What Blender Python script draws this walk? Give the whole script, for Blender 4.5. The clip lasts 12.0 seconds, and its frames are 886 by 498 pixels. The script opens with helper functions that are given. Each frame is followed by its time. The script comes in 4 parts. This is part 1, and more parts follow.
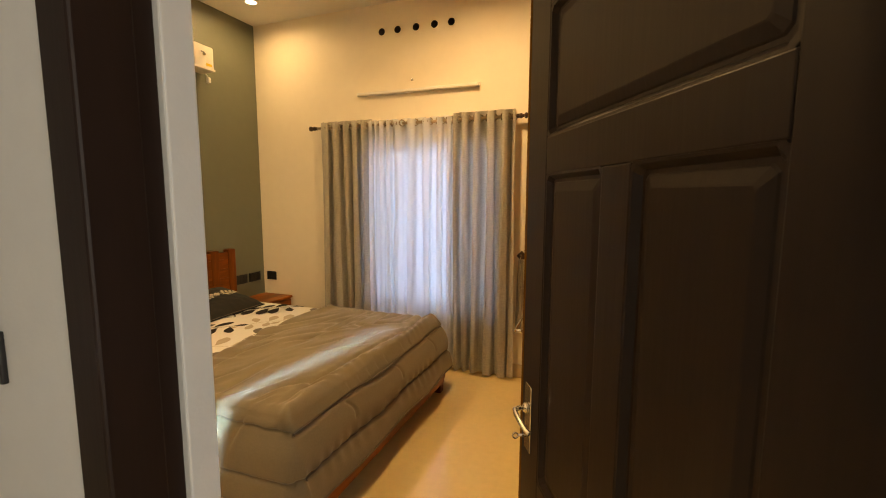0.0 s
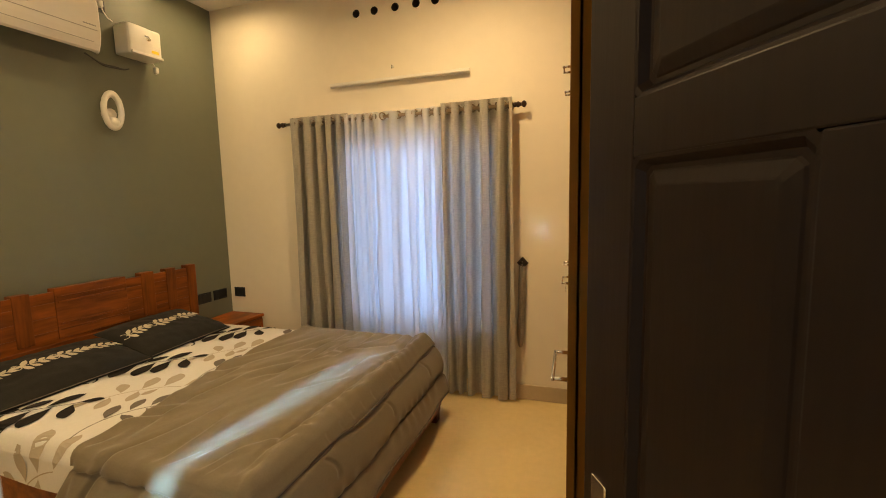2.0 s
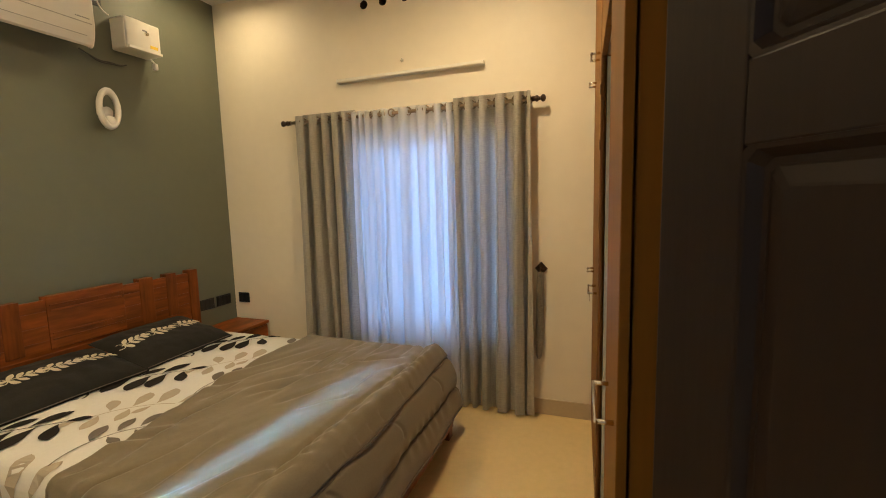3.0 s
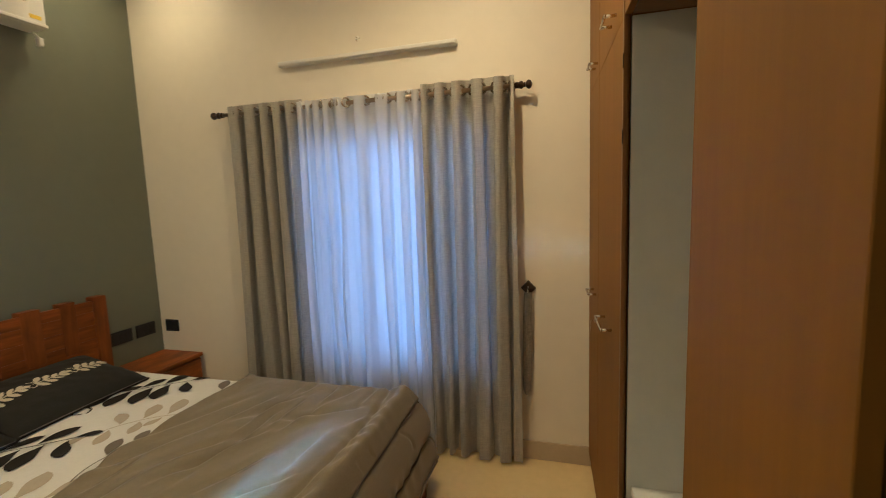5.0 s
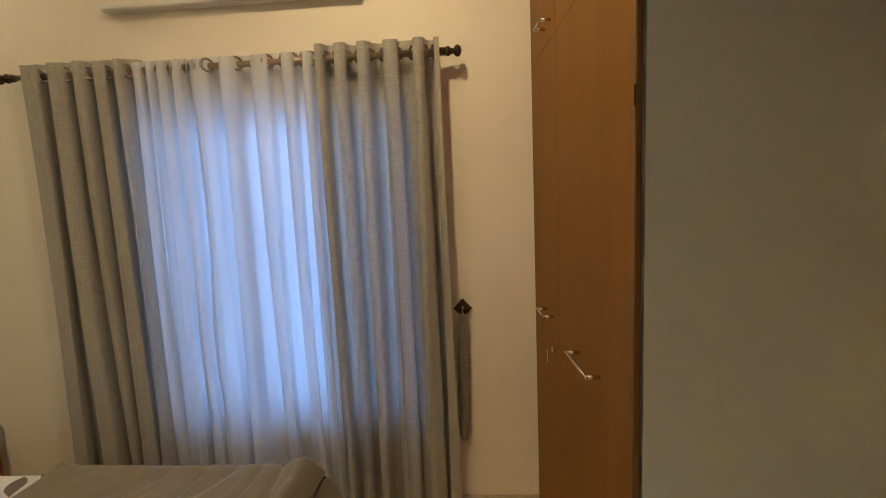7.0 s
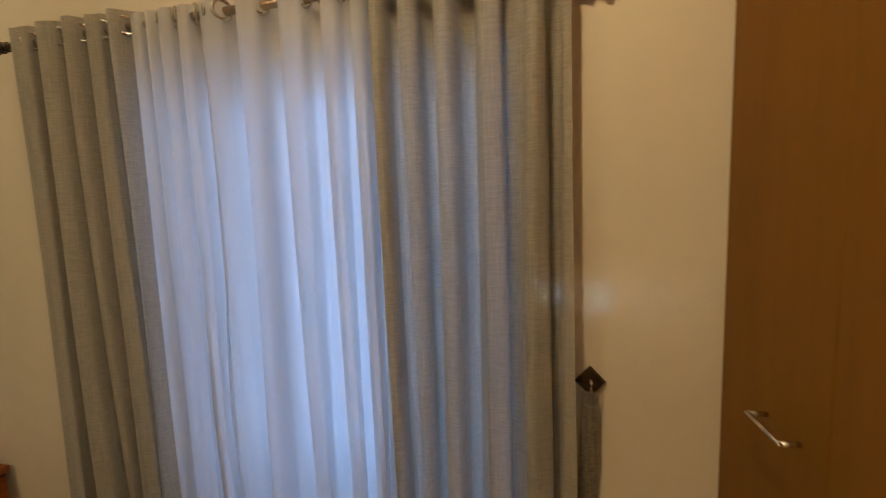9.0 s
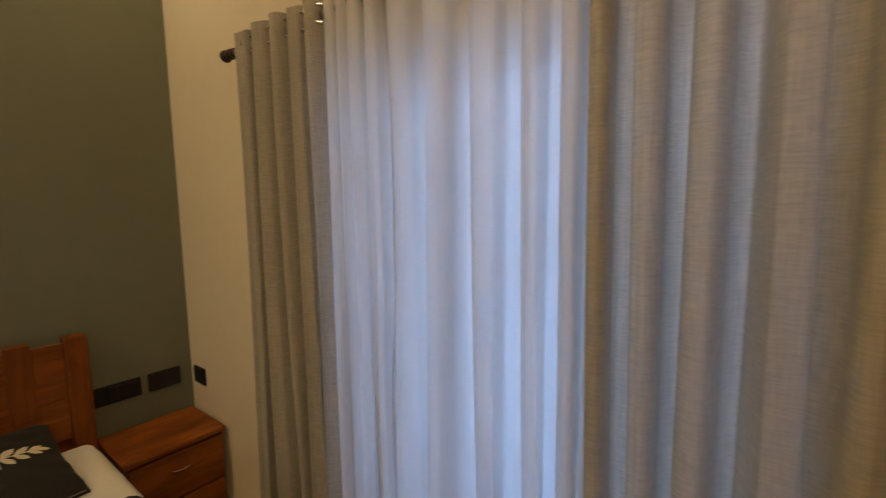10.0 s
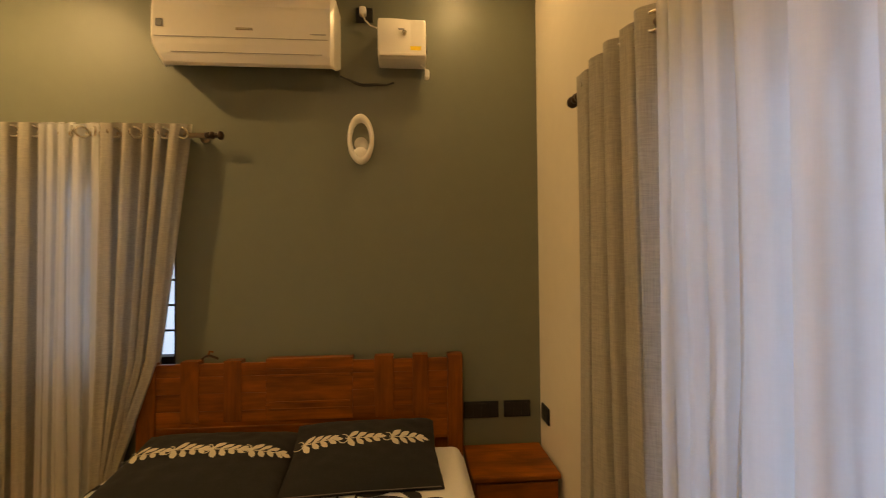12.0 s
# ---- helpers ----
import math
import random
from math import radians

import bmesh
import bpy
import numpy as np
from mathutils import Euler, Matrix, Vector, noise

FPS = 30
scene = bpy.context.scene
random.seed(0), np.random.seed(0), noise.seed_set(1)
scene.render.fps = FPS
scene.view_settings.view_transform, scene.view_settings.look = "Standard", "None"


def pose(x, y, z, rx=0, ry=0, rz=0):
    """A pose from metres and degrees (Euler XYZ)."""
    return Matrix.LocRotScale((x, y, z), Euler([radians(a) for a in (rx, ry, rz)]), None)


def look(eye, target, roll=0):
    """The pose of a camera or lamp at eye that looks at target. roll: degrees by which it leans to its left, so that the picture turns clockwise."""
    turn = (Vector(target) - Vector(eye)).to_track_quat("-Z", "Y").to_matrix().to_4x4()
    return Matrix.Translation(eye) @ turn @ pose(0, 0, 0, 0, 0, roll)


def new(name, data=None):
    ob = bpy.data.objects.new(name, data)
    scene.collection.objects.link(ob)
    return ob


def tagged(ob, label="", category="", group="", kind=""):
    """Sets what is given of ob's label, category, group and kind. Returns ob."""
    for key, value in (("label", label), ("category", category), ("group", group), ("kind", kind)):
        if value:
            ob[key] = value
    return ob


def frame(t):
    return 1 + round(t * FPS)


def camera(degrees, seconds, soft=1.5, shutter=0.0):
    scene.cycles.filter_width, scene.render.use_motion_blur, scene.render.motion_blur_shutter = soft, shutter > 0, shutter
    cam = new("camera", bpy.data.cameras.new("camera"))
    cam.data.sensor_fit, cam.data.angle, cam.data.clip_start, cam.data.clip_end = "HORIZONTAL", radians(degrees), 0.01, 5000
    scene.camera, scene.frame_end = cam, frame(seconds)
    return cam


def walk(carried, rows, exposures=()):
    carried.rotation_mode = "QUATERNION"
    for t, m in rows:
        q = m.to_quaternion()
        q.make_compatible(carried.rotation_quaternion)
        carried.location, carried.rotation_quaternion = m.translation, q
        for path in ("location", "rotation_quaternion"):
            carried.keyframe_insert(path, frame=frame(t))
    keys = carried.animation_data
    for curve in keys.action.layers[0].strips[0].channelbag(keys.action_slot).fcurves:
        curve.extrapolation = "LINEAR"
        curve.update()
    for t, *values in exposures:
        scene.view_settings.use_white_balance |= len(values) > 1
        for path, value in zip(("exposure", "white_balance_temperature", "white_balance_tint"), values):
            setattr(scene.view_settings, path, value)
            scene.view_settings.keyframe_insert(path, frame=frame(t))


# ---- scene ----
cam = camera(90.8, 12.0, soft=1.0, shutter=0.3)
PATH = [
    (0, (0.382, 0.154, 1.491), (-0.333, 2.007, 1.256), 0.2),
    (0.5, (0.326, 0.236, 1.496), (-0.381, 2.092, 1.265), -0.1),
    (1, (0.266, 0.336, 1.487), (-0.415, 2.203, 1.261), -1.0),
    (1.5, (0.217, 0.419, 1.48), (-0.431, 2.297, 1.252), -1.4),
    (2, (0.167, 0.525, 1.494), (-0.467, 2.408, 1.264), -1.3),
    (2.5, (0.147, 0.62, 1.494), (-0.509, 2.497, 1.269), -1.2),
    (3, (0.089, 0.705, 1.502), (-0.59, 2.573, 1.274), -1.5),
    (3.2, (0.067, 0.74, 1.503), (-0.62, 2.605, 1.275), -1.7),
    (4.8, (-0.057, 1.149, 1.533), (-0.662, 3.042, 1.31), -1.9),
    (5, (-0.084, 1.188, 1.536), (-0.622, 3.101, 1.309), -2.0),
    (5.5, (-0.163, 1.304, 1.55), (-0.53, 3.254, 1.302), -2.0),
    (6, (-0.221, 1.422, 1.523), (-0.427, 3.398, 1.287), -2.0),
    (6.5, (-0.241, 1.554, 1.505), (-0.378, 3.536, 1.28), -2.2),
    (7, (-0.248, 1.717, 1.522), (-0.364, 3.7, 1.288), -2.5),
    (7.2, (-0.258, 1.774, 1.526), (-0.363, 3.757, 1.289), -2.5),
    (9, (-0.384, 2.415, 1.541), (-0.867, 4.342, 1.316), -2.1),
    (9.5, (-0.45, 2.564, 1.54), (-1.282, 4.368, 1.307), -1.3),
    (10, (-0.548, 2.7, 1.551), (-1.757, 4.278, 1.335), -0.9),
    (10.5, (-0.61, 2.767, 1.565), (-2.151, 4.03, 1.388), -1.4),
    (11, (-0.622, 2.83, 1.537), (-2.414, 3.714, 1.45), -1.5),
    (11.5, (-0.612, 2.89, 1.518), (-2.55, 3.384, 1.511), -0.9),
    (12, (-0.599, 2.939, 1.508), (-2.592, 3.096, 1.55), -0.5),
]
EXPOSURES = [(0, 0.52, 7400, 8), (1.0, 0.48, 7100, 6), (2.5, 0.36, 5650, 2), (5.0, 0.06, 4880, 0), (7.0, -0.02, 5100, 2), (9.5, -0.27, 5850, 3), (11.0, -0.31, 6850, 5), (12, -0.12, 7850, 7)]
walk(cam, [(t, look(eye, target, roll)) for t, eye, target, roll in PATH], EXPOSURES)

# ---- world and lights ----
world = bpy.data.worlds.new("sky")
scene.world = world
world.use_nodes = True
wn = world.node_tree.nodes
sky = wn.new("ShaderNodeTexSky")
sky.sky_type, sky.sun_disc, sky.sun_elevation, sky.sun_rotation = "NISHITA", False, radians(50), radians(200)
world.node_tree.links.new(sky.outputs[0], wn["Background"].inputs[0])
wn["Background"].inputs[1].default_value = 0.12

WARM = (1.0, 0.65, 0.30)
DAY = (0.38, 0.57, 1.0)
DOWNLIGHTS = [(-2.55, 3.22, 5.0), (-2.2, 0.95, 22), (-0.58, 2.64, 22)]
CEILING = 3.13
CORRIDOR_BACK = -1.55


def lamp(name, kind, at, energy, color, size=0.1, size_y=0.0, aim=None, spread=180):
    data = bpy.data.lights.new(name, kind)
    data.energy, data.color = energy, color
    if kind == "AREA":
        data.shape = "RECTANGLE" if size_y else "DISK"
        data.size = size
        if size_y:
            data.size_y = size_y
        data.spread = radians(spread)
    ob = new(name, data)
    ob.matrix_world = look(at, aim) if aim else pose(*at)
    return ob


for lx, ly, watts in DOWNLIGHTS:
    lamp("downlight_lamp", "AREA", (lx, ly, CEILING - 0.02), watts, WARM, 0.08, spread=168)
lamp("window_daylight", "AREA", (-1.125, 3.95, 1.25), 25.5, DAY, 1.3, 1.5, (-1.125, 3.0, 1.25))
lamp("side_window_daylight", "AREA", (-3.25, 1.3, 1.25), 2.5, DAY, 0.9, 1.5, (-2.0, 1.3, 1.25))
lamp("corridor_daylight", "AREA", (1.62, -0.55, 1.6), 14.5, (1.0, 0.93, 0.88), 1.2, 1.3, (0.0, -0.35, 1.5))

# added narrow lamps, behind made-up wall slits, cast the streaks on bed and wall
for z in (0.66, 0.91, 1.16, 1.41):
    lamp("bed_streak_lamp", "AREA", (-1.30, 0.665, z), 0.20, (0.42, 0.70, 1.0), 0.07, 0.24, (-1.08, 2.665, z - 0.93), 7)
lamp("wall_streak_lamp", "AREA", (0.05, CORRIDOR_BACK - 0.05, 1.262), 0.072, DAY, 0.50, 0.070, (-0.22, 3.65, 1.265), 1)

# ---- materials ----


def material(name, color, rough=0.5, metal=0.0, vary=0.06, scale=6.0, bump=0.0, bump_scale=80.0, spec=0.5, coat=0.0, island=0.0):
    m = bpy.data.materials.new(name)
    m.use_nodes = True
    n, l = m.node_tree.nodes, m.node_tree.links
    b = n["Principled BSDF"]
    b.inputs["Roughness"].default_value, b.inputs["Metallic"].default_value = rough, metal
    b.inputs["Specular IOR Level"].default_value = spec
    b.inputs["Coat Weight"].default_value = coat
    tc = n.new("ShaderNodeTexCoord")
    t1, t2 = n.new("ShaderNodeTexNoise"), n.new("ShaderNodeTexNoise")
    t1.inputs["Scale"].default_value, t1.inputs["Detail"].default_value = scale, 4
    t2.inputs["Scale"].default_value, t2.inputs["Detail"].default_value = scale * 9, 3
    for t in (t1, t2):
        l.new(tc.outputs["Object"], t.inputs["Vector"])
    add = n.new("ShaderNodeMath")
    add.operation = "ADD"
    l.new(t1.outputs["Fac"], add.inputs[0])
    l.new(t2.outputs["Fac"], add.inputs[1])
    ramp = n.new("ShaderNodeMapRange")
    ramp.inputs["From Min"].default_value, ramp.inputs["From Max"].default_value = 0.6, 1.4
    ramp.inputs["To Min"].default_value, ramp.inputs["To Max"].default_value = 1 - vary, 1 + vary
    l.new(add.outputs[0], ramp.inputs["Value"])
    mul = n.new("ShaderNodeVectorMath")
    mul.operation = "SCALE"
    mul.inputs[0].default_value = color
    l.new(ramp.outputs[0], mul.inputs["Scale"])
    l.new(mul.outputs[0], b.inputs["Base Color"])
    if bump:
        t3, bp = n.new("ShaderNodeTexNoise"), n.new("ShaderNodeBump")
        t3.inputs["Scale"].default_value, t3.inputs["Detail"].default_value = bump_scale, 5
        bp.inputs["Strength"].default_value, bp.inputs["Distance"].default_value = bump, 0.004
        l.new(tc.outputs["Object"], t3.inputs["Vector"])
        l.new(t3.outputs["Fac"], bp.inputs["Height"])
        l.new(bp.outputs[0], b.inputs["Normal"])
    return m


def wood(name, dark, light, rough=0.35, axis=2, scale=1.0, coat=0.2, knots=0.0):
    m = bpy.data.materials.new(name)
    m.use_nodes = True
    n, l = m.node_tree.nodes, m.node_tree.links
    b = n["Principled BSDF"]
    b.inputs["Roughness"].default_value, b.inputs["Coat Weight"].default_value = rough, coat
    b.inputs["Coat Roughness"].default_value = 0.25
    b.inputs["Specular IOR Level"].default_value = 0.28
    tc, mp = n.new("ShaderNodeTexCoord"), n.new("ShaderNodeMapping")
    sc = [14 * scale] * 3
    sc[axis] = 1.2 * scale
    mp.inputs["Scale"].default_value = sc
    info = n.new("ShaderNodeObjectInfo")
    shift = n.new("ShaderNodeVectorMath")
    shift.operation = "SCALE"
    shift.inputs[0].default_value = (3.0, 5.0, 7.0)
    l.new(info.outputs["Random"], shift.inputs["Scale"])
    l.new(tc.outputs["Object"], mp.inputs["Vector"])
    l.new(shift.outputs[0], mp.inputs["Location"])
    t1, t2 = n.new("ShaderNodeTexNoise"), n.new("ShaderNodeTexNoise")
    t1.inputs["Scale"].default_value, t1.inputs["Detail"].default_value, t1.inputs["Distortion"].default_value = 1.0, 6, 0.6
    t2.inputs["Scale"].default_value, t2.inputs["Detail"].default_value = 6.0, 4
    l.new(mp.outputs[0], t1.inputs["Vector"])
    l.new(mp.outputs[0], t2.inputs["Vector"])
    mix = n.new("ShaderNodeMix")
    mix.data_type = "FLOAT"
    mix.inputs["Factor"].default_value = 0.35
    l.new(t1.outputs["Fac"], mix.inputs["A"])
    l.new(t2.outputs["Fac"], mix.inputs["B"])
    cr = n.new("ShaderNodeValToRGB")
    cr.color_ramp.elements[0].position, cr.color_ramp.elements[1].position = 0.32, 0.68
    cr.color_ramp.elements[0].color, cr.color_ramp.elements[1].color = (*dark, 1), (*light, 1)
    l.new(mix.outputs["Result"], cr.inputs["Fac"])
    l.new(cr.outputs[0], b.inputs["Base Color"])
    if knots:
        # dark heartwood clouds and knots, drawn out along the grain
        mk, t3, t4 = n.new("ShaderNodeMapping"), n.new("ShaderNodeTexNoise"), n.new("ShaderNodeTexVoronoi")
        ks = [11.0] * 3
        ks[axis] = 4.5
        mk.inputs["Scale"].default_value = ks
        l.new(tc.outputs["Object"], mk.inputs["Vector"])
        l.new(shift.outputs[0], mk.inputs["Location"])
        t3.inputs["Scale"].default_value, t3.inputs["Detail"].default_value, t3.inputs["Distortion"].default_value = 0.8, 3, 0.8
        t4.inputs["Scale"].default_value = 0.62
        l.new(mk.outputs[0], t3.inputs["Vector"])
        l.new(mk.outputs[0], t4.inputs["Vector"])
        k1, k2 = n.new("ShaderNodeMapRange"), n.new("ShaderNodeMapRange")
        k1.inputs["From Min"].default_value, k1.inputs["From Max"].default_value = 0.35, 0.62
        k1.inputs["To Min"].default_value, k1.inputs["To Max"].default_value = 1 - knots, 1.12
        k2.inputs["From Min"].default_value, k2.inputs["From Max"].default_value = 0.10, 0.28
        k2.inputs["To Min"].default_value, k2.inputs["To Max"].default_value = 1 - knots, 1.0
        l.new(t3.outputs["Fac"], k1.inputs["Value"])
        l.new(t4.outputs["Distance"], k2.inputs["Value"])
        both, tinted = n.new("ShaderNodeMath"), n.new("ShaderNodeVectorMath")
        both.operation, tinted.operation = "MULTIPLY", "SCALE"
        l.new(k1.outputs[0], both.inputs[0])
        l.new(k2.outputs[0], both.inputs[1])
        l.new(cr.outputs[0], tinted.inputs[0])
        l.new(both.outputs[0], tinted.inputs["Scale"])
        l.new(tinted.outputs[0], b.inputs["Base Color"])
    bp = n.new("ShaderNodeBump")
    bp.inputs["Strength"].default_value, bp.inputs["Distance"].default_value = 0.12, 0.003
    l.new(t2.outputs["Fac"], bp.inputs["Height"])
    l.new(bp.outputs[0], b.inputs["Normal"])
    return m


def cloth(name, color, through_color, share, weave=900.0, slub=0.25, rough=0.85, clear=0.0, sheen=0.2, relief=0.3, slub_run=220.0):
    """Woven cloth that lets part of the light through."""
    m = bpy.data.materials.new(name)
    m.use_nodes = True
    n, l = m.node_tree.nodes, m.node_tree.links
    b = n["Principled BSDF"]
    b.inputs["Roughness"].default_value = rough
    b.inputs["Sheen Weight"].default_value = sheen
    b.inputs["Specular IOR Level"].default_value = 0.1
    tc = n.new("ShaderNodeTexCoord")
    maps = []
    for sc in ((weave, weave, 60), (slub_run, slub_run, weave * 0.8)):
        mp, t = n.new("ShaderNodeMapping"), n.new("ShaderNodeTexNoise")
        mp.inputs["Scale"].default_value = [v * 0.25 for v in sc]
        t.inputs["Scale"].default_value, t.inputs["Detail"].default_value = 1.0, 3
        l.new(tc.outputs["Object"], mp.inputs["Vector"])
        l.new(mp.outputs[0], t.inputs["Vector"])
        maps.append(t)
    add = n.new("ShaderNodeMath")
    add.operation = "ADD"
    l.new(maps[0].outputs["Fac"], add.inputs[0])
    l.new(maps[1].outputs["Fac"], add.inputs[1])
    rng = n.new("ShaderNodeMapRange")
    rng.inputs["From Min"].default_value, rng.inputs["From Max"].default_value = 0.7, 1.3
    rng.inputs["To Min"].default_value, rng.inputs["To Max"].default_value = 1 - slub, 1 + slub
    l.new(add.outputs[0], rng.inputs["Value"])

    def tint(c):
        v = n.new("ShaderNodeVectorMath")
        v.operation = "SCALE"
        v.inputs[0].default_value = c
        l.new(rng.outputs[0], v.inputs["Scale"])
        return v.outputs[0]
    l.new(tint(color), b.inputs["Base Color"])
    bp = n.new("ShaderNodeBump")
    bp.inputs["Strength"].default_value, bp.inputs["Distance"].default_value = relief, 0.002
    l.new(add.outputs[0], bp.inputs["Height"])
    l.new(bp.outputs[0], b.inputs["Normal"])
    out = n["Material Output"]
    last = b.outputs[0]
    if share:
        tr, mx = n.new("ShaderNodeBsdfTranslucent"), n.new("ShaderNodeMixShader")
        l.new(tint(through_color), tr.inputs["Color"])
        mx.inputs["Fac"].default_value = share
        l.new(last, mx.inputs[1])
        l.new(tr.outputs[0], mx.inputs[2])
        last = mx.outputs[0]
    if clear:
        tp, mx = n.new("ShaderNodeBsdfTransparent"), n.new("ShaderNodeMixShader")
        mx.inputs["Fac"].default_value = clear
        l.new(last, mx.inputs[1])
        l.new(tp.outputs[0], mx.inputs[2])
        last = mx.outputs[0]
    l.new(last, out.inputs["Surface"])
    return m


def glowing(name, color, strength):
    m = bpy.data.materials.new(name)
    m.use_nodes = True
    b = m.node_tree.nodes["Principled BSDF"]
    b.inputs["Base Color"].default_value = (*color, 1)
    b.inputs["Emission Color"].default_value, b.inputs["Emission Strength"].default_value = (*color, 1), strength
    return m


CREAM = material("cream_wall_paint", (0.80, 0.73, 0.60), 0.55, vary=0.025, scale=1.5, bump=0.12, bump_scale=120)
GREEN = material("grey_green_wall_paint", (0.158, 0.168, 0.122), 0.45, vary=0.04, scale=1.5, bump=0.10, bump_scale=120)
WHITE = material("white_wall_paint", (0.72, 0.72, 0.70), 0.6, vary=0.03, scale=2, bump=0.15, bump_scale=100)
CEIL = material("white_ceiling_paint", (0.78, 0.76, 0.72), 0.7, vary=0.02, scale=2, bump=0.1, bump_scale=90)
TILE = material("polished_cream_floor_tile", (0.76, 0.58, 0.28), 0.13, vary=0.05, scale=2.5, bump=0.015, bump_scale=20, coat=0.3)
SKIRT = material("beige_skirting_tile", (0.50, 0.40, 0.27), 0.3, vary=0.05, scale=5)
DARK_DOOR = wood("dark_brown_door_paint", (0.017, 0.0085, 0.0058), (0.025, 0.0130, 0.0086), 0.5, 2, 1.0, 0.0)
TEAK = wood("varnished_orange_brown_teak", (0.115, 0.029, 0.0025), (0.33, 0.095, 0.008), 0.42, 1, 0.9, 0.0, 0.28)
TEAK_UP = wood("varnished_teak_upright_grain", (0.105, 0.027, 0.0025), (0.27, 0.077, 0.006), 0.42, 2, 0.9, 0.0, 0.28)
LAMINATE = wood("golden_brown_wardrobe_laminate", (0.205, 0.088, 0.0032), (0.245, 0.105, 0.0045), 0.60, 2, 0.7, 0.0)
LAM_EDGE = wood("brown_wardrobe_edge_band", (0.17, 0.082, 0.022), (0.21, 0.10, 0.028), 0.4, 2, 0.7, 0.1)
# the white wall paint, darkened to carry the niche's shade
NICHE = material("shaded_white_niche_paint", (0.61, 0.63, 0.59), 0.6, vary=0.04, scale=2, bump=0.15, bump_scale=100)
STEEL = material("brushed_steel", (0.72, 0.68, 0.62), 0.25, 1.0, 0.05, 40)
BRASS = material("antique_brass_rod", (0.42, 0.33, 0.24), 0.28, 1.0, 0.08, 30)
DARK_BRONZE = material("dark_bronze", (0.07, 0.045, 0.03), 0.35, 0.7, 0.1, 30)
BLACK = material("black_plastic", (0.012, 0.012, 0.013), 0.3, vary=0.05)
DARK_HOLE = material("dark_pipe_bore", (0.05, 0.035, 0.02), 0.8)
WHITE_PLASTIC = material("white_appliance_plastic", (0.78, 0.75, 0.68), 0.28, vary=0.02, scale=3)
CABLE = material("grey_cable_sheath", (0.05, 0.05, 0.045), 0.5)
SEAM_GREY = material("shaded_plastic_seam", (0.42, 0.40, 0.35), 0.4)
YELLOW = material("yellow_sticker", (0.85, 0.62, 0.03), 0.5)
GREY_MARK = material("grey_printed_mark", (0.25, 0.25, 0.25), 0.4)
SILVER_MARK = material("silver_badge", (0.8, 0.75, 0.6), 0.2, 1.0)
GREY_CURTAIN = cloth("grey_linen_curtain", (0.47, 0.44, 0.375), (0.47, 0.45, 0.41), 0.27, 1300, 0.16, relief=0.3, slub_run=120.0)
SHEER = cloth("white_sheer_voile", (0.80, 0.78, 0.75), (0.74, 0.76, 0.80), 0.50, 900, 0.015, clear=0.03, relief=0.03)
SHEET = cloth("white_cotton_sheet", (0.72, 0.705, 0.665), (0, 0, 0), 0.0, 1200, 0.03, relief=0.1)
DUVET = cloth("taupe_satin_duvet", (0.205, 0.168, 0.108), (0, 0, 0), 0.0, 900, 0.05, rough=0.45, sheen=0.2)
DUVET_SEAM = cloth("taupe_duvet_piping", (0.13, 0.10, 0.07), (0, 0, 0), 0.0, 900, 0.06, rough=0.6)
PILLOW = cloth("charcoal_pillow_cotton", (0.025, 0.0235, 0.021), (0, 0, 0), 0.0, 900, 0.08, sheen=0.05)
PRINT_WHITE = cloth("off_white_leaf_print", (0.62, 0.56, 0.44), (0, 0, 0), 0.0, 900, 0.04, sheen=0.0)
PRINT_BLACK = cloth("black_leaf_print", (0.025, 0.022, 0.02), (0, 0, 0), 0.0, 900, 0.04, sheen=0.0)
PRINT_GREY = cloth("warm_grey_leaf_print", (0.17, 0.145, 0.125), (0, 0, 0), 0.0, 900, 0.04, sheen=0.0)
PRINT_BEIGE = cloth("beige_leaf_print", (0.46, 0.40, 0.31), (0, 0, 0), 0.0, 900, 0.04, sheen=0.0)
STRAP = cloth("grey_curtain_tie", (0.24, 0.215, 0.18), (0, 0, 0), 0.0, 700, 0.3)
GLASS = bpy.data.materials.new("clear_window_glass")
GLASS.use_nodes = True
GLASS.node_tree.nodes["Principled BSDF"].inputs["Transmission Weight"].default_value = 1.0
GLASS.node_tree.nodes["Principled BSDF"].inputs["Roughness"].default_value = 0.02
OUTSIDE = glowing("hazy_daylight_distance", (0.62, 0.76, 1.0), 1.0)
LIGHT_DISC = glowing("warm_lit_diffuser", (1.0, 0.78, 0.48), 12.0)

# ---- mesh helpers ----


def link(name, bm, mat, parent=None, label="", smooth=False):
    me = bpy.data.meshes.new(name)
    bm.normal_update()
    bm.to_mesh(me)
    bm.free()
    for m in (mat if isinstance(mat, (list, tuple)) else [mat]):
        me.materials.append(m)
    if smooth:
        me.polygons.foreach_set("use_smooth", [True] * len(me.polygons))
    ob = new(name, me)
    if parent:
        ob.parent = parent
    if label:
        tagged(ob, label)
    return ob


def part(name, bm, mat, parent, label="", smooth=False):
    return link(name, bm, mat, parent, label, smooth)


def box(lo, hi, bevel=0.0, seg=2, bm=None):
    bm = bm or bmesh.new()
    r = bmesh.ops.create_cube(bm, size=1)
    for v in r["verts"]:
        v.co = Vector([lo[i] + (v.co[i] + 0.5) * (hi[i] - lo[i]) for i in range(3)])
    if bevel:
        es = list({e for v in r["verts"] for e in v.link_edges})
        bmesh.ops.bevel(bm, geom=es, offset=bevel, segments=seg, affect="EDGES", profile=0.5)
    return bm


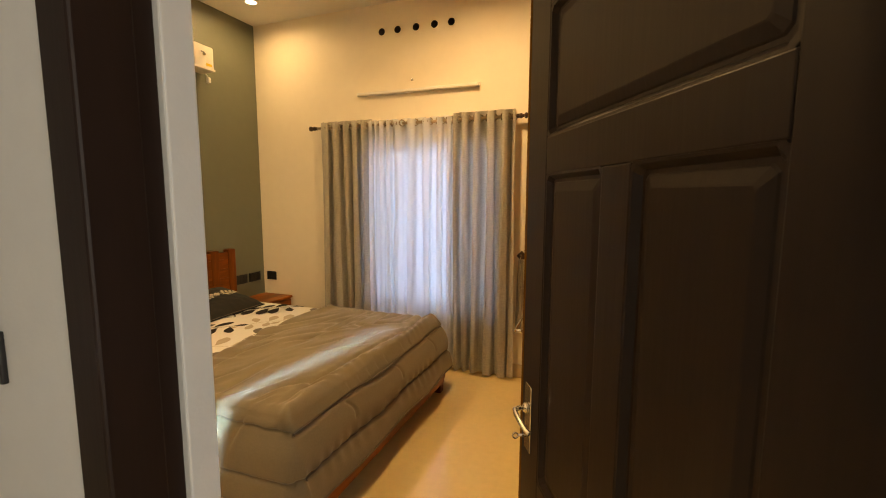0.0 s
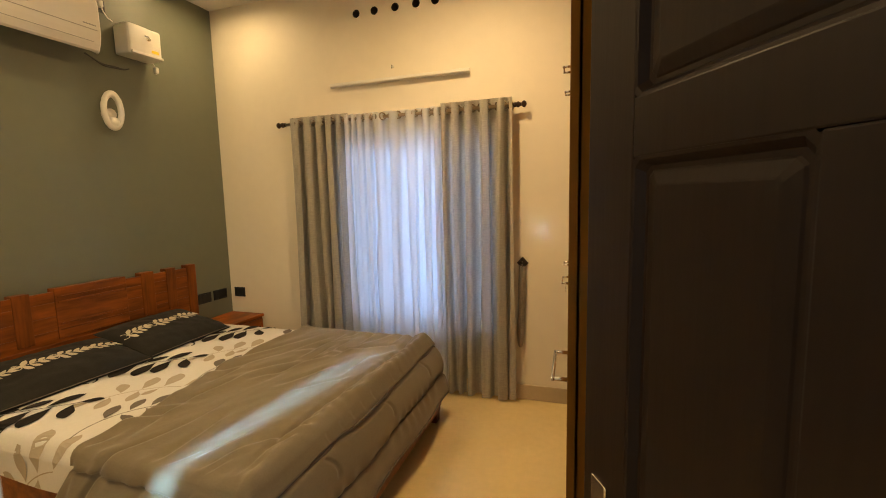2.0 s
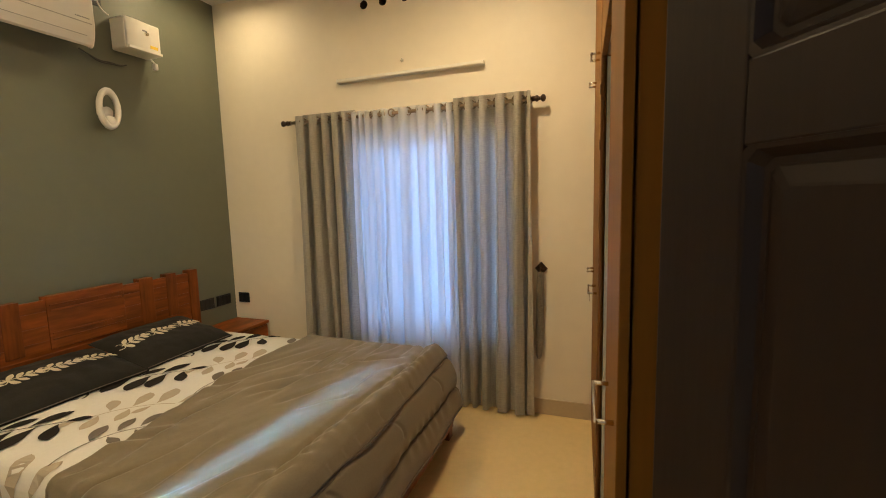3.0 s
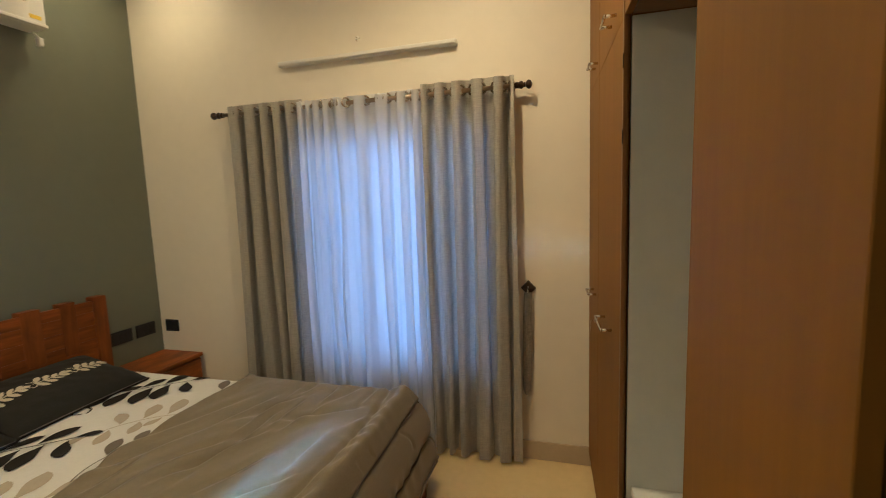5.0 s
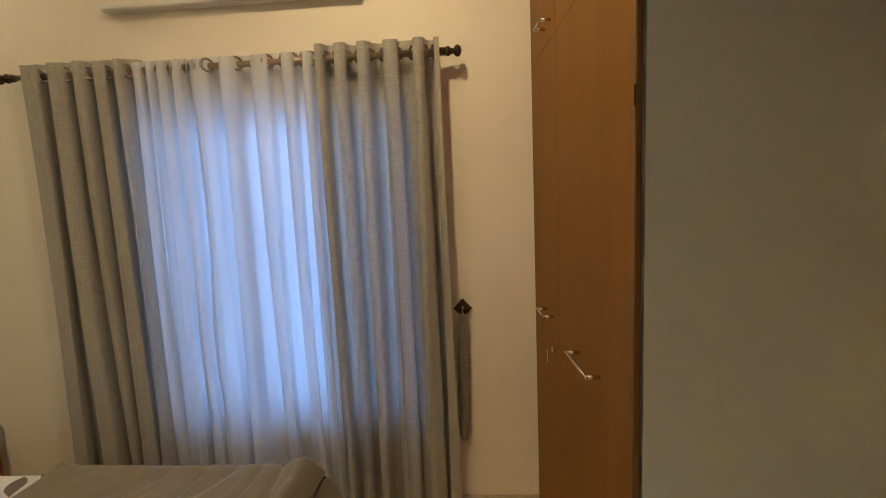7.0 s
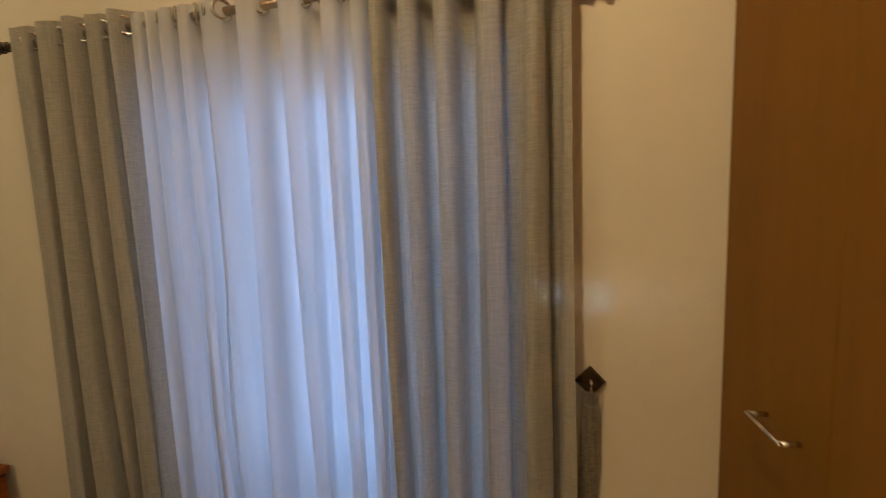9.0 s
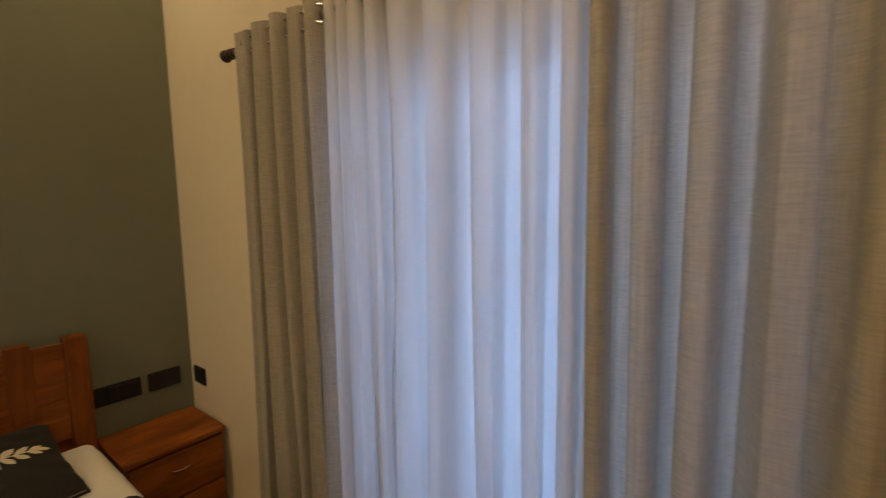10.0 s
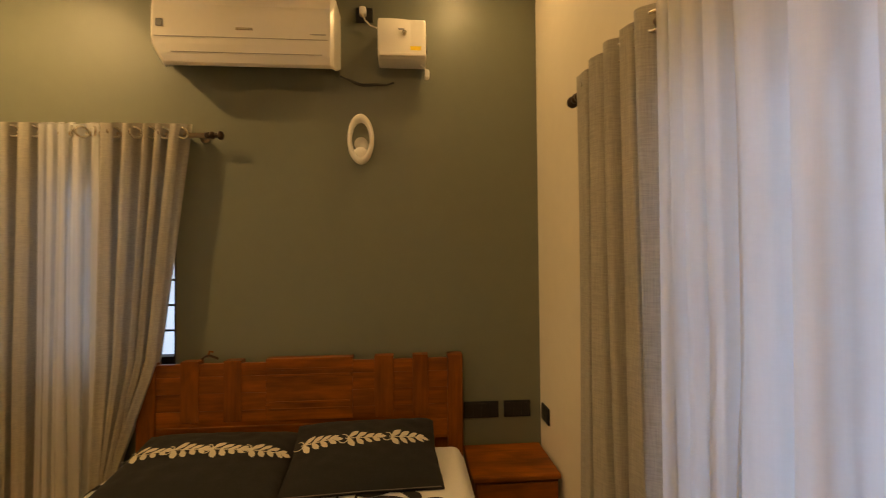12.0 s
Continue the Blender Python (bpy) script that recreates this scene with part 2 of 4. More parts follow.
def cyl(a, b, r, r2=None, seg=20, bm=None, cap=True):
    bm = bm or bmesh.new()
    a, b = Vector(a), Vector(b)
    d = b - a
    m = Matrix.Translation((a + b) / 2) @ d.to_track_quat("Z", "Y").to_matrix().to_4x4()
    bmesh.ops.create_cone(bm, cap_ends=cap, segments=seg, radius1=r, radius2=r if r2 is None else r2, depth=d.length, matrix=m)
    return bm


def ball(at, r, bm=None, scale=(1, 1, 1)):
    bm = bm or bmesh.new()
    bmesh.ops.create_uvsphere(bm, u_segments=16, v_segments=10, radius=r, matrix=Matrix.Translation(at) @ Matrix.Diagonal((*scale, 1)))
    return bm


def torus(m, R, r, bm=None, n=24, k=8, sx=1.0):
    bm = bm or bmesh.new()
    vs = [[bm.verts.new(m @ Vector(((R + r * math.cos(q)) * math.cos(p) * sx, (R + r * math.cos(q)) * math.sin(p), r * math.sin(q))))
           for q in [2 * math.pi * j / k for j in range(k)]] for p in [2 * math.pi * i / n for i in range(n)]]
    for i in range(n):
        for j in range(k):
            bm.faces.new((vs[i][j], vs[(i + 1) % n][j], vs[(i + 1) % n][(j + 1) % k], vs[i][(j + 1) % k]))
    return bm


def sheet_grid(f, nu, nv, bm=None):
    """A sheet from f(u, v), both 0 to 1."""
    bm = bm or bmesh.new()
    vs = [[bm.verts.new(f(i / nu, j / nv)) for j in range(nv + 1)] for i in range(nu + 1)]
    for i in range(nu):
        for j in range(nv):
            bm.faces.new((vs[i][j], vs[i + 1][j], vs[i + 1][j + 1], vs[i][j + 1]))
    return bm


def tube(points, r, bm=None, seg=8):
    bm = bm or bmesh.new()
    pts = [Vector(p) for p in points]
    rings = []
    for i, p in enumerate(pts):
        d = (pts[min(i + 1, len(pts) - 1)] - pts[max(i - 1, 0)]).normalized()
        q = d.to_track_quat("Z", "Y")
        rings.append([bm.verts.new(p + q @ Vector((r * math.cos(a), r * math.sin(a), 0))) for a in [2 * math.pi * k / seg for k in range(seg)]])
    for a, b in zip(rings, rings[1:]):
        for k in range(seg):
            bm.faces.new((a[k], a[(k + 1) % seg], b[(k + 1) % seg], b[k]))
    return bm


def thing(name, at=(0, 0, 0), label="", category="", group="", kind="", rz=0.0):
    ob = new(name)
    ob.empty_display_size = 0.1
    ob.matrix_basis = pose(*at, 0, 0, rz)
    return tagged(ob, label, category, group, kind)


def setting(name, bm, mat, label, category, smooth=False):
    return tagged(link(name, bm, mat, smooth=smooth), label, category, "", "structure")


# ---- structure ----
GX, WY, RX = -2.95, 3.65, 0.62
DY0, DY1 = 0.545, 0.728
JX = -0.295
CX0, CX1, CY0 = -2.4, 1.7, CORRIDOR_BACK

setting("floor", box((GX - 0.2, CY0 - 0.2, -0.12), (CX1 + 0.2, WY + 0.25, 0)), TILE, "polished cream vitrified tile floor with soft reflections", "floor")
setting("ceiling", box((GX - 0.2, CY0 - 0.2, CEILING), (CX1 + 0.2, WY + 0.25, CEILING + 0.15)), CEIL, "plain white painted flat ceiling", "ceiling")

# window wall with the opening and the row of vent holes
WIN = (-1.75, -0.5, 0.5, 1.95)
HOLES = (-1.54, -1.387, -1.216, -1.05, -0.902)
HZ, HR = 2.903, 0.03


def holed_wall():
    bm = bmesh.new()
    y0, y1 = WY, WY + 0.22
    x0, x1 = GX - 0.2, RX + 0.2
    box((x0, y0, 0), (WIN[0], y1, HZ - 0.07), bm=bm)
    box((WIN[1], y0, 0), (x1, y1, HZ - 0.07), bm=bm)
    box((WIN[0], y0, 0), (WIN[1], y1, WIN[2]), bm=bm)
    box((WIN[0], y0, WIN[3]), (WIN[1], y1, HZ - 0.07), bm=bm)
    box((x0, y0, HZ + 0.07), (x1, y1, CEILING), bm=bm)
    edges = [x0] + [v for h in HOLES for v in (h - 0.07, h + 0.07)] + [x1]
    for a, b in zip(edges[0::2], edges[1::2]):
        box((a, y0, HZ - 0.07), (b, y1, HZ + 0.07), bm=bm)
    for h in HOLES:
        ring_o, ring_i, ring_b = [], [], []
        for k in range(24):
            a = 2 * math.pi * k / 24
            c, s = math.cos(a), math.sin(a)
            q = 0.07 / max(abs(c), abs(s))
            ring_o.append(bm.verts.new((h + c * q, y0, HZ + s * q)))
            ring_i.append(bm.verts.new((h + c * HR, y0, HZ + s * HR)))
            ring_b.append(bm.verts.new((h + c * HR, y0 + 0.2, HZ + s * HR)))
        for k in range(24):
            n = (k + 1) % 24
            bm.faces.new((ring_o[k], ring_o[n], ring_i[n], ring_i[k]))
            f = bm.faces.new((ring_i[k], ring_i[n], ring_b[n], ring_b[k]))
            f.material_index = 1
        bm.faces.new(ring_b).material_index = 1
    return bm


setting("wall_window", holed_wall(), [CREAM, DARK_HOLE], "cream painted wall with five round vent holes", "wall")

# green wall with the side window
SW = (0.80, 1.745, 0.95, 1.95)
bm = bmesh.new()
box((GX - 0.22, DY1 - 0.2, 0), (GX, SW[0], CEILING), bm=bm)
box((GX - 0.22, SW[1], 0), (GX, WY, CEILING), bm=bm)
box((GX - 0.22, SW[0], 0), (GX, SW[1], SW[2]), bm=bm)
box((GX - 0.22, SW[0], SW[3]), (GX, SW[1], CEILING), bm=bm)
setting("wall_green", bm, GREEN, "grey-green painted feature wall behind the bed", "wall")

# door wall, its frame and the corridor
FRAME_TOP = 2.12
bm = bmesh.new()
# the unseen slit near x -1.3 is added to pass the bed streak
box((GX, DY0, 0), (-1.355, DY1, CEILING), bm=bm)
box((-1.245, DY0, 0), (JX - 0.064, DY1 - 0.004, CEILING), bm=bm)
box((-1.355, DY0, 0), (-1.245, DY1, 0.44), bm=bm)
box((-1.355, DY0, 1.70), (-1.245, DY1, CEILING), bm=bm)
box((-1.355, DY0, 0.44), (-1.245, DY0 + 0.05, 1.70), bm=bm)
box((0.72, DY0, 0), (CX1, DY1, CEILING), bm=bm)
box((JX - 0.03, DY0, FRAME_TOP + 0.07), (0.72, DY1, CEILING), bm=bm)
setting("wall_door", bm, WHITE, "white painted wall around the bedroom doorway", "wall")
setting("wall_right", box((RX, DY1, 0), (RX + 0.2, WY, CEILING)), CREAM, "cream painted wall behind the wardrobes", "wall")
bm = bmesh.new()
box((CX0 - 0.15, CY0, 0), (CX0, DY0, CEILING), bm=bm)
box((CX1, CY0, 0), (CX1 + 0.15, -1.2, CEILING), bm=bm)
box((CX1, 0.1, 0), (CX1 + 0.15, DY0, CEILING), bm=bm)
box((CX1, -1.2, 0), (CX1 + 0.15, 0.1, 0.9), bm=bm)
box((CX1, -1.2, 2.3), (CX1 + 0.15, 0.1, CEILING), bm=bm)
# the unseen slot in the back wall is added for the wall streak's lamp
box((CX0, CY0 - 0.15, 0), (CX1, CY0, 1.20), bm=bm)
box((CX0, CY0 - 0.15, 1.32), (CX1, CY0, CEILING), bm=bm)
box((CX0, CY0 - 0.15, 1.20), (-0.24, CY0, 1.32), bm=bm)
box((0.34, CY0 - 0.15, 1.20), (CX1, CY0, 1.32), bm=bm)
setting("wall_corridor", bm, WHITE, "plain white corridor walls with a window opening", "wall")

frame_ob = thing("door_frame", (0, 0, 0), "dark brown painted wooden door frame in the doorway", "door frame", kind="structure")
FY0, FY1 = DY0 - 0.006, 0.669


def frame_post(x0, x1, side):
    """A door post with a rebate for the leaf on its room side and a small bead on the corridor side."""
    bm = box((x0, FY0, 0), (x1, FY1 - 0.04, FRAME_TOP), 0.005)
    box((x0 + (0.0 if side > 0 else 0.014), FY1 - 0.04, 0), (x1 - (0.014 if side > 0 else 0.0), FY1, FRAME_TOP), 0.003, bm=bm)
    return bm


part("jamb", frame_post(JX - 0.069, JX, 1), DARK_DOOR, frame_ob)
part("jamb", frame_post(0.655, 0.725, -1), DARK_DOOR, frame_ob)
part("head", box((JX - 0.069, FY0, FRAME_TOP), (0.725, FY1, FRAME_TOP + 0.07), 0.005), DARK_DOOR, frame_ob)
setting("door_reveal", box((JX - 0.066, FY1 + 0.001, 0), (JX - 0.002, DY1 + 0.003, FRAME_TOP + 0.07), 0.004), WHITE, "white plastered reveal beside the door frame", "wall")

# skirting
bm = bmesh.new()
box((GX, WY - 0.012, 0), (0.05, WY, 0.112), 0.003, bm=bm)
box((GX, DY1, 0), (GX + 0.012, WY - 0.012, 0.112), 0.003, bm=bm)
box((GX + 0.012, DY1, 0), (JX - 0.08, DY1 + 0.012, 0.112), 0.003, bm=bm)
setting("baseboard", bm, SKIRT, "beige glazed tile skirting along the walls", "skirting")


def window(name, width, height, label):
    """A dark framed casement with bars and panes, its face towards -y, the opening's foot at the origin."""
    w = thing(name, (0, 0, 0), label, "window", kind="structure")
    fr = bmesh.new()
    t = 0.05
    box((0, 0, 0), (t, 0.07, height), 0.004, bm=fr)
    box((width - t, 0, 0), (width, 0.07, height), 0.004, bm=fr)
    box((t, 0, 0), (width - t, 0.07, t), 0.004, bm=fr)
    box((t, 0, height - t), (width - t, 0.07, height), 0.004, bm=fr)
    part("window_frame", fr, DARK_DOOR, w)
    n = 2 if width < 1.1 else 3
    step = (width - 2 * t) / n
    for i in range(1, n):
        part("mullion", box((t + i * step - 0.02, 0.005, t), (t + i * step + 0.02, 0.065, height - t), 0.003), DARK_DOOR, w)
    for i in range(n):
        g = part("pane", box((t + i * step + 0.02, 0.045, t), (t + (i + 1) * step - 0.02, 0.05, height - t)), GLASS, w)
        g.visible_shadow = False
    k = int((height - 2 * t) / 0.135)
    for i in range(1, k):
        part("bar", cyl((t, 0.02, t + i * 0.135), (width - t, 0.02, t + i * 0.135), 0.006, seg=8), BLACK, w, smooth=True)
    return w


w1 = window("window_1", WIN[1] - WIN[0], WIN[3] - WIN[2], "dark framed barred window behind pale curtains")
w1.matrix_basis = pose(WIN[0], WY + 0.08, WIN[2])
w2 = window("window_2", SW[1] - SW[0], SW[3] - SW[2], "dark framed barred window in the green wall")
w2.matrix_basis = pose(GX - 0.08, SW[0], SW[2], 0, 0, 90)
setting("backdrop", box((-4.2, 6.5, -1), (2.2, 6.6, 4)), OUTSIDE, "hazy bright daylight outside the window", "backdrop")
setting("backdrop_side", box((-6.1, -1.5, -1), (-6.0, 4.5, 4)), OUTSIDE, "hazy bright daylight outside the side window", "backdrop")

# ---- door leaf ----
HINGE, LEAF, SWING = Vector((0.597, 0.582, 0)), 0.893, 119.0
door = thing("door_1", HINGE, "dark brown panelled wooden door standing open", "door", kind="structure", rz=SWING)


def door_panel(x0, x1, z0, z1):
    """A fielded panel sunk between the stiles: a moulded edge, a groove, a broad bevel and the flat field."""
    bm = bmesh.new()
    prof = [(-0.004, -0.001), (0.004, -0.002), (0.009, -0.009), (0.013, -0.015), (0.020, -0.015), (0.023, -0.013), (0.040, -0.0085), (0.043, -0.008)]
    rings = []
    for inset, h in prof:
        c = max(0.002, 0.012 - inset * 0.15)
        pts = []
        for px, pz, sx, sz in ((x0 + inset, z0 + inset, 1, 1), (x1 - inset, z0 + inset, -1, 1), (x1 - inset, z1 - inset, -1, -1), (x0 + inset, z1 - inset, 1, -1)):
            two = [(px + sx * c, h, pz), (px, h, pz + sz * c)]
            pts += two[::-1] if sx == sz else two
        rings.append([bm.verts.new(p) for p in pts])
    for p, q in zip(rings, rings[1:]):
        for k in range(8):
            bm.faces.new((p[k], p[(k + 1) % 8], q[(k + 1) % 8], q[k]))
    bm.faces.new(rings[-1])
    bmesh.ops.recalc_face_normals(bm, faces=bm.faces)
    return bm


part("core", box((0.02, -0.030, 0.02), (LEAF - 0.02, -0.020, 2.04)), DARK_DOOR, door)
STILES = ((0.0, 0.116), (0.394, 0.488), (0.763, LEAF))
for i, (x0, x1) in enumerate(STILES):
    part("stile", box((x0, -0.036, 0.008), (x1, 0.0, 1.548 if i == 1 else 2.05), 0.003), DARK_DOOR, door)
for z0, z1 in ((0.008, 0.17), (1.548, 1.636), (1.935, 2.05)):
    part("rail", box((0.116, -0.036, z0), (0.763, 0.0, z1), 0.003), DARK_DOOR, door)
for z0, z1 in ((0.62, 0.74),):
    for x0, x1 in ((0.116, 0.394), (0.488, 0.763)):
        part("rail", box((x0, -0.036, z0), (x1, 0.0, z1), 0.003), DARK_DOOR, door)
for x0, x1, z0, z1 in ((0.116, 0.763, 1.636, 1.935), (0.116, 0.394, 0.74, 1.548), (0.488, 0.763, 0.74, 1.548), (0.116, 0.394, 0.17, 0.62), (0.488, 0.763, 0.17, 0.62)):
    part("panel", door_panel(x0, x1, z0, z1), DARK_DOOR, door)
LX = LEAF - 0.058
lock = part("lock_plate", box((LX - 0.024, 0.0, 0.79), (LX + 0.024, 0.005, 0.98), 0.003), STEEL, door, "worn steel lock plate")
part("rose", cyl((LX, 0.005, 0.915), (LX, 0.016, 0.915), 0.016, 0.012, seg=20), STEEL, lock, smooth=True)
part("lever", tube([(LX, 0.012, 0.915), (LX, 0.032, 0.915), (LX - 0.006, 0.042, 0.915), (LX - 0.03, 0.047, 0.914), (LX - 0.07, 0.047, 0.910), (LX - 0.10, 0.042, 0.904), (LX - 0.11, 0.037, 0.901)], 0.0068, seg=12),
     STEEL, lock, "steel lever handle", True)
key = cyl((LX, 0.005, 0.835), (LX, 0.030, 0.835), 0.004, seg=10)
torus(pose(LX, 0.038, 0.835, 0, 90, 0), 0.008, 0.0022, key, 16, 6)
part("key", key, STEEL, lock, "key left in the lock", True)
for z in (0.25, 1.0, 1.8):
    part("hinge", cyl((-0.006, -0.018, z - 0.05), (-0.006, -0.018, z + 0.05), 0.006, seg=10), STEEL, door, smooth=True)

# ---- wardrobes (their front runs two degrees off the wall) ----
SKEW = 2.2


def bar_handle(y0, y1, z, parent):
    bm = cyl((-0.036, y0 - 0.006, z), (-0.036, y1 + 0.006, z), 0.0045, seg=12)
    for y in (y0, y1):
        cyl((-0.036, y, z), (0.0, y, z), 0.0055, seg=10, bm=bm)
    return part("handle", bm, STEEL, parent, "slim steel bar handle", True)


def shutter(parent, y0, y1, z0, z1, handle=None, keyhole=None):
    s = part("door", box((0.0, y0 + 0.0015, z0 + 0.0003), (0.02, y1 - 0.0015, z1 - 0.0003), 0.0015, 1), LAMINATE, parent)
    if handle:
        bar_handle(*handle, s)
    if keyhole:
        bm = cyl((-0.006, *keyhole), (0.0, *keyhole), 0.011, seg=16)
        cyl((-0.02, keyhole[0], keyhole[1]), (0, keyhole[0], keyhole[1]), 0.004, seg=8, bm=bm)
        box((-0.024, keyhole[0] - 0.003, keyhole[1] - 0.05), (-0.021, keyhole[0] + 0.01, keyhole[1]), bm=bm)
        part("lock", bm, STEEL, s, "small steel lock with a hanging key")
    return s


LOFT = 2.04
DEPTH = 0.50
WARDROBE_AT = (0.107, 1.96, 0)
far_unit = thing("wardrobe", WARDROBE_AT, "tall golden-brown laminate wardrobe with closed doors beside the window wall", "wardrobe", "built-in wardrobes", rz=SKEW)
E1 = 1.685
part("body", box((0.0225, 0.655, 0), (DEPTH - 0.03, E1, CEILING - 0.002)), LAM_EDGE, far_unit)
part("end_panel", box((-0.002, 0.638, 0.0), (0.012, 0.656, LOFT + 0.6), 0.002, 1), LAM_EDGE, far_unit)
SEAM = 1.265
shutter(far_unit, 0.657, SEAM, 0.08, LOFT, (0.845, 1.025, 1.05), None)
shutter(far_unit, SEAM, E1, 0.08, LOFT, (1.342, 1.458, 1.07), (1.345, 0.945))
shutter(far_unit, 0.657, SEAM, LOFT, CEILING - 0.02, (0.80, 0.90, LOFT + 0.06))
shutter(far_unit, SEAM, E1, LOFT, CEILING - 0.02, (1.33, 1.42, LOFT + 0.062))
part("plinth", box((0.03, 0.66, 0), (0.05, E1, 0.08)), LAM_EDGE, far_unit)
for z in (1.70, 1.915, 0.3):
    part("hinge", box((-0.004, 0.6385, z - 0.02), (0.010, 0.6405, z + 0.02)), DARK_BRONZE, far_unit)

near_unit = thing("wardrobe", WARDROBE_AT, "narrow brown laminate wardrobe standing beside the open door", "wardrobe", "built-in wardrobes", rz=SKEW)
part("body", box((0.025, -0.395, 0), (DEPTH - 0.0, -0.004, CEILING - 0.002), 0.002, 1), LAMINATE, near_unit)
shutter(near_unit, -0.40, -0.001, 0.08, LOFT, (-0.33, -0.13, 1.03))
shutter(near_unit, -0.40, -0.001, LOFT, CEILING - 0.02)

loft = thing("loft_cabinet", WARDROBE_AT, "brown laminate loft cabinet over the dressing niche", "cabinet", "built-in wardrobes", rz=SKEW)
part("body", box((0.0225, 0.0, LOFT), (DEPTH - 0.03, 0.638, CEILING - 0.002)), LAM_EDGE, loft)
shutter(loft, 0.0, 0.32, LOFT, CEILING - 0.02)
shutter(loft, 0.32, 0.638, LOFT, CEILING - 0.02)

# dressing niche between the wardrobes
setting("wall_niche", box((0.104, 2.606, 0), (RX, 2.66, LOFT - 0.002)), NICHE, "white painted partition beside the dressing niche, toned down for shade", "wall")
counter = thing("counter", (0, 0, 0), "white stone ledge built into the dressing niche", "counter")
part("top", box((0.12, 1.972, 0.565), (RX - 0.002, 2.612, 0.595), 0.003), WHITE, counter)
part("front", box((0.13, 1.972, 0.0), (0.148, 2.612, 0.565), 0.002), LAMINATE, counter)
case = thing("storage_box", (0.49, 2.38, 0.595), "small black box standing on the niche ledge", "box")
part("body", box((-0.07, -0.11, 0), (0.09, 0.10, 0.20), 0.012), BLACK, case)
part("lid", box((-0.073, -0.113, 0.20), (0.093, 0.103, 0.225), 0.008), BLACK, case)

# ---- curtains ----


def lerp_list(stops, u):
    k = min(int(u * (len(stops) - 1)), len(stops) - 2)
    f = u * (len(stops) - 1) - k
    return stops[k] + (stops[k + 1] - stops[k]) * f


def curtain_mesh(stops, ztop, zbot, amp, sway=None, seed=0, lap=0.20):
    """A hanging eyelet panel along x. stops: x where each half fold turns. The cloth lies at y = 0 and folds to both sides."""
    n = len(stops) - 1
    rnd = random.Random(seed)
    ph = [rnd.uniform(-1, 1) for _ in range(n + 2)]
    am = [rnd.uniform(0.8, 1.15) for _ in range(n + 2)]

    def f(u, v):
        s = u * n
        k = min(int(s), n - 1)
        fr = s - k
        side = 1 if k % 2 == 0 else -1
        a = am[k] * (1 - fr) + am[k + 1] * fr
        drop = v
        w = math.cos(math.pi * fr) * side
        w = math.copysign(abs(w) ** 0.75, w)
        y = amp * a * w * (1.0 - 0.25 * drop)
        h = stops[k + 1] - stops[k]
        x = lerp_list(stops, u) + h * (lap + 0.10 * ph[k]) * math.sin(2 * math.pi * fr) + 0.018 * drop * math.sin(2.2 * drop + 5 * ph[k] * (1 - fr) + 5 * ph[k + 1] * fr)
        y += 0.009 * (0.25 + 0.75 * drop) * math.sin(3 * math.pi * s + 6 * ph[k])
        y += 0.012 * drop * math.sin(3.1 * drop + 7 * u + seed)
        z = ztop + (zbot - ztop) * v
        if v == 0:
            z += 0.012 * w
        if sway:
            x += sway(u, v)
        return Vector((x, y, z))
    return sheet_grid(f, n * 14, 26)


def curtain(name, stops, ztop, zbot, amp, mat, eyelet_z, label, group, m, seed=0, sway=None, lap=0.20):
    c = thing(name, (0, 0, 0), label, "curtain", group)
    part("cloth", curtain_mesh(stops, ztop, zbot, amp, sway, seed, lap), mat, c, smooth=True)
    for i in range(1, len(stops)):
        h = abs(stops[i] - stops[i - 1])
        if h > 0.028:
            lean = min(52.0, math.degrees(math.atan(2.2 * amp / h))) * (1 if i % 2 == 0 else -1)
            part("eyelet", torus(pose((stops[i] + stops[i - 1]) / 2, -0.012, eyelet_z, 0, 0, lean) @ pose(0, 0, 0, 90, 0, 0), 0.026, 0.0058), STEEL, c, "shiny steel eyelet ring", True)
    c.matrix_basis = m
    return c


ROD_Z, ROD_Y = 2.115, 3.585
M1 = pose(0, ROD_Y, 0)
curtain("curtain", [-2.16, -2.10, -2.02, -1.965, -1.905, -1.865, -1.82, -1.78, -1.735, -1.69, -1.645], 2.165, 0.02, 0.050, GREY_CURTAIN, ROD_Z,
        "grey slubbed linen eyelet curtain beside the window", "window curtains", M1, 1)


def parted(u, v):
    """The sheers part a little below their middle."""
    return 0.02 * u - 0.028 * u ** 4 * math.sin(math.pi * min(1.0, max(0.0, (v - 0.40) / 0.38)))


curtain("sheer_curtain", [-1.645, -1.62, -1.595, -1.57, -1.545, -1.52, -1.49, -1.46, -1.425, -1.385], 2.15, 0.06, 0.034, SHEER, ROD_Z,
        "white sheer voile eyelet curtain gathered in dense folds", "window curtains", M1, 2, parted, lap=0.24)
curtain("sheer_curtain", [-1.40, -1.345, -1.28, -1.225, -1.15, -1.085, -1.02, -0.965, -0.925, -0.885, -0.845, -0.81], 2.15, 0.06, 0.040, SHEER, ROD_Z,
        "white sheer voile eyelet curtain glowing with daylight", "window curtains", M1, 7, lap=0.25)
curtain("curtain", [-0.866, -0.828, -0.79, -0.745, -0.695, -0.645, -0.595, -0.54, -0.475, -0.415, -0.375, -0.335], 2.17, 0.02, 0.056, GREY_CURTAIN, ROD_Z,
        "grey slubbed linen eyelet curtain beside the wardrobe", "window curtains", M1, 3)


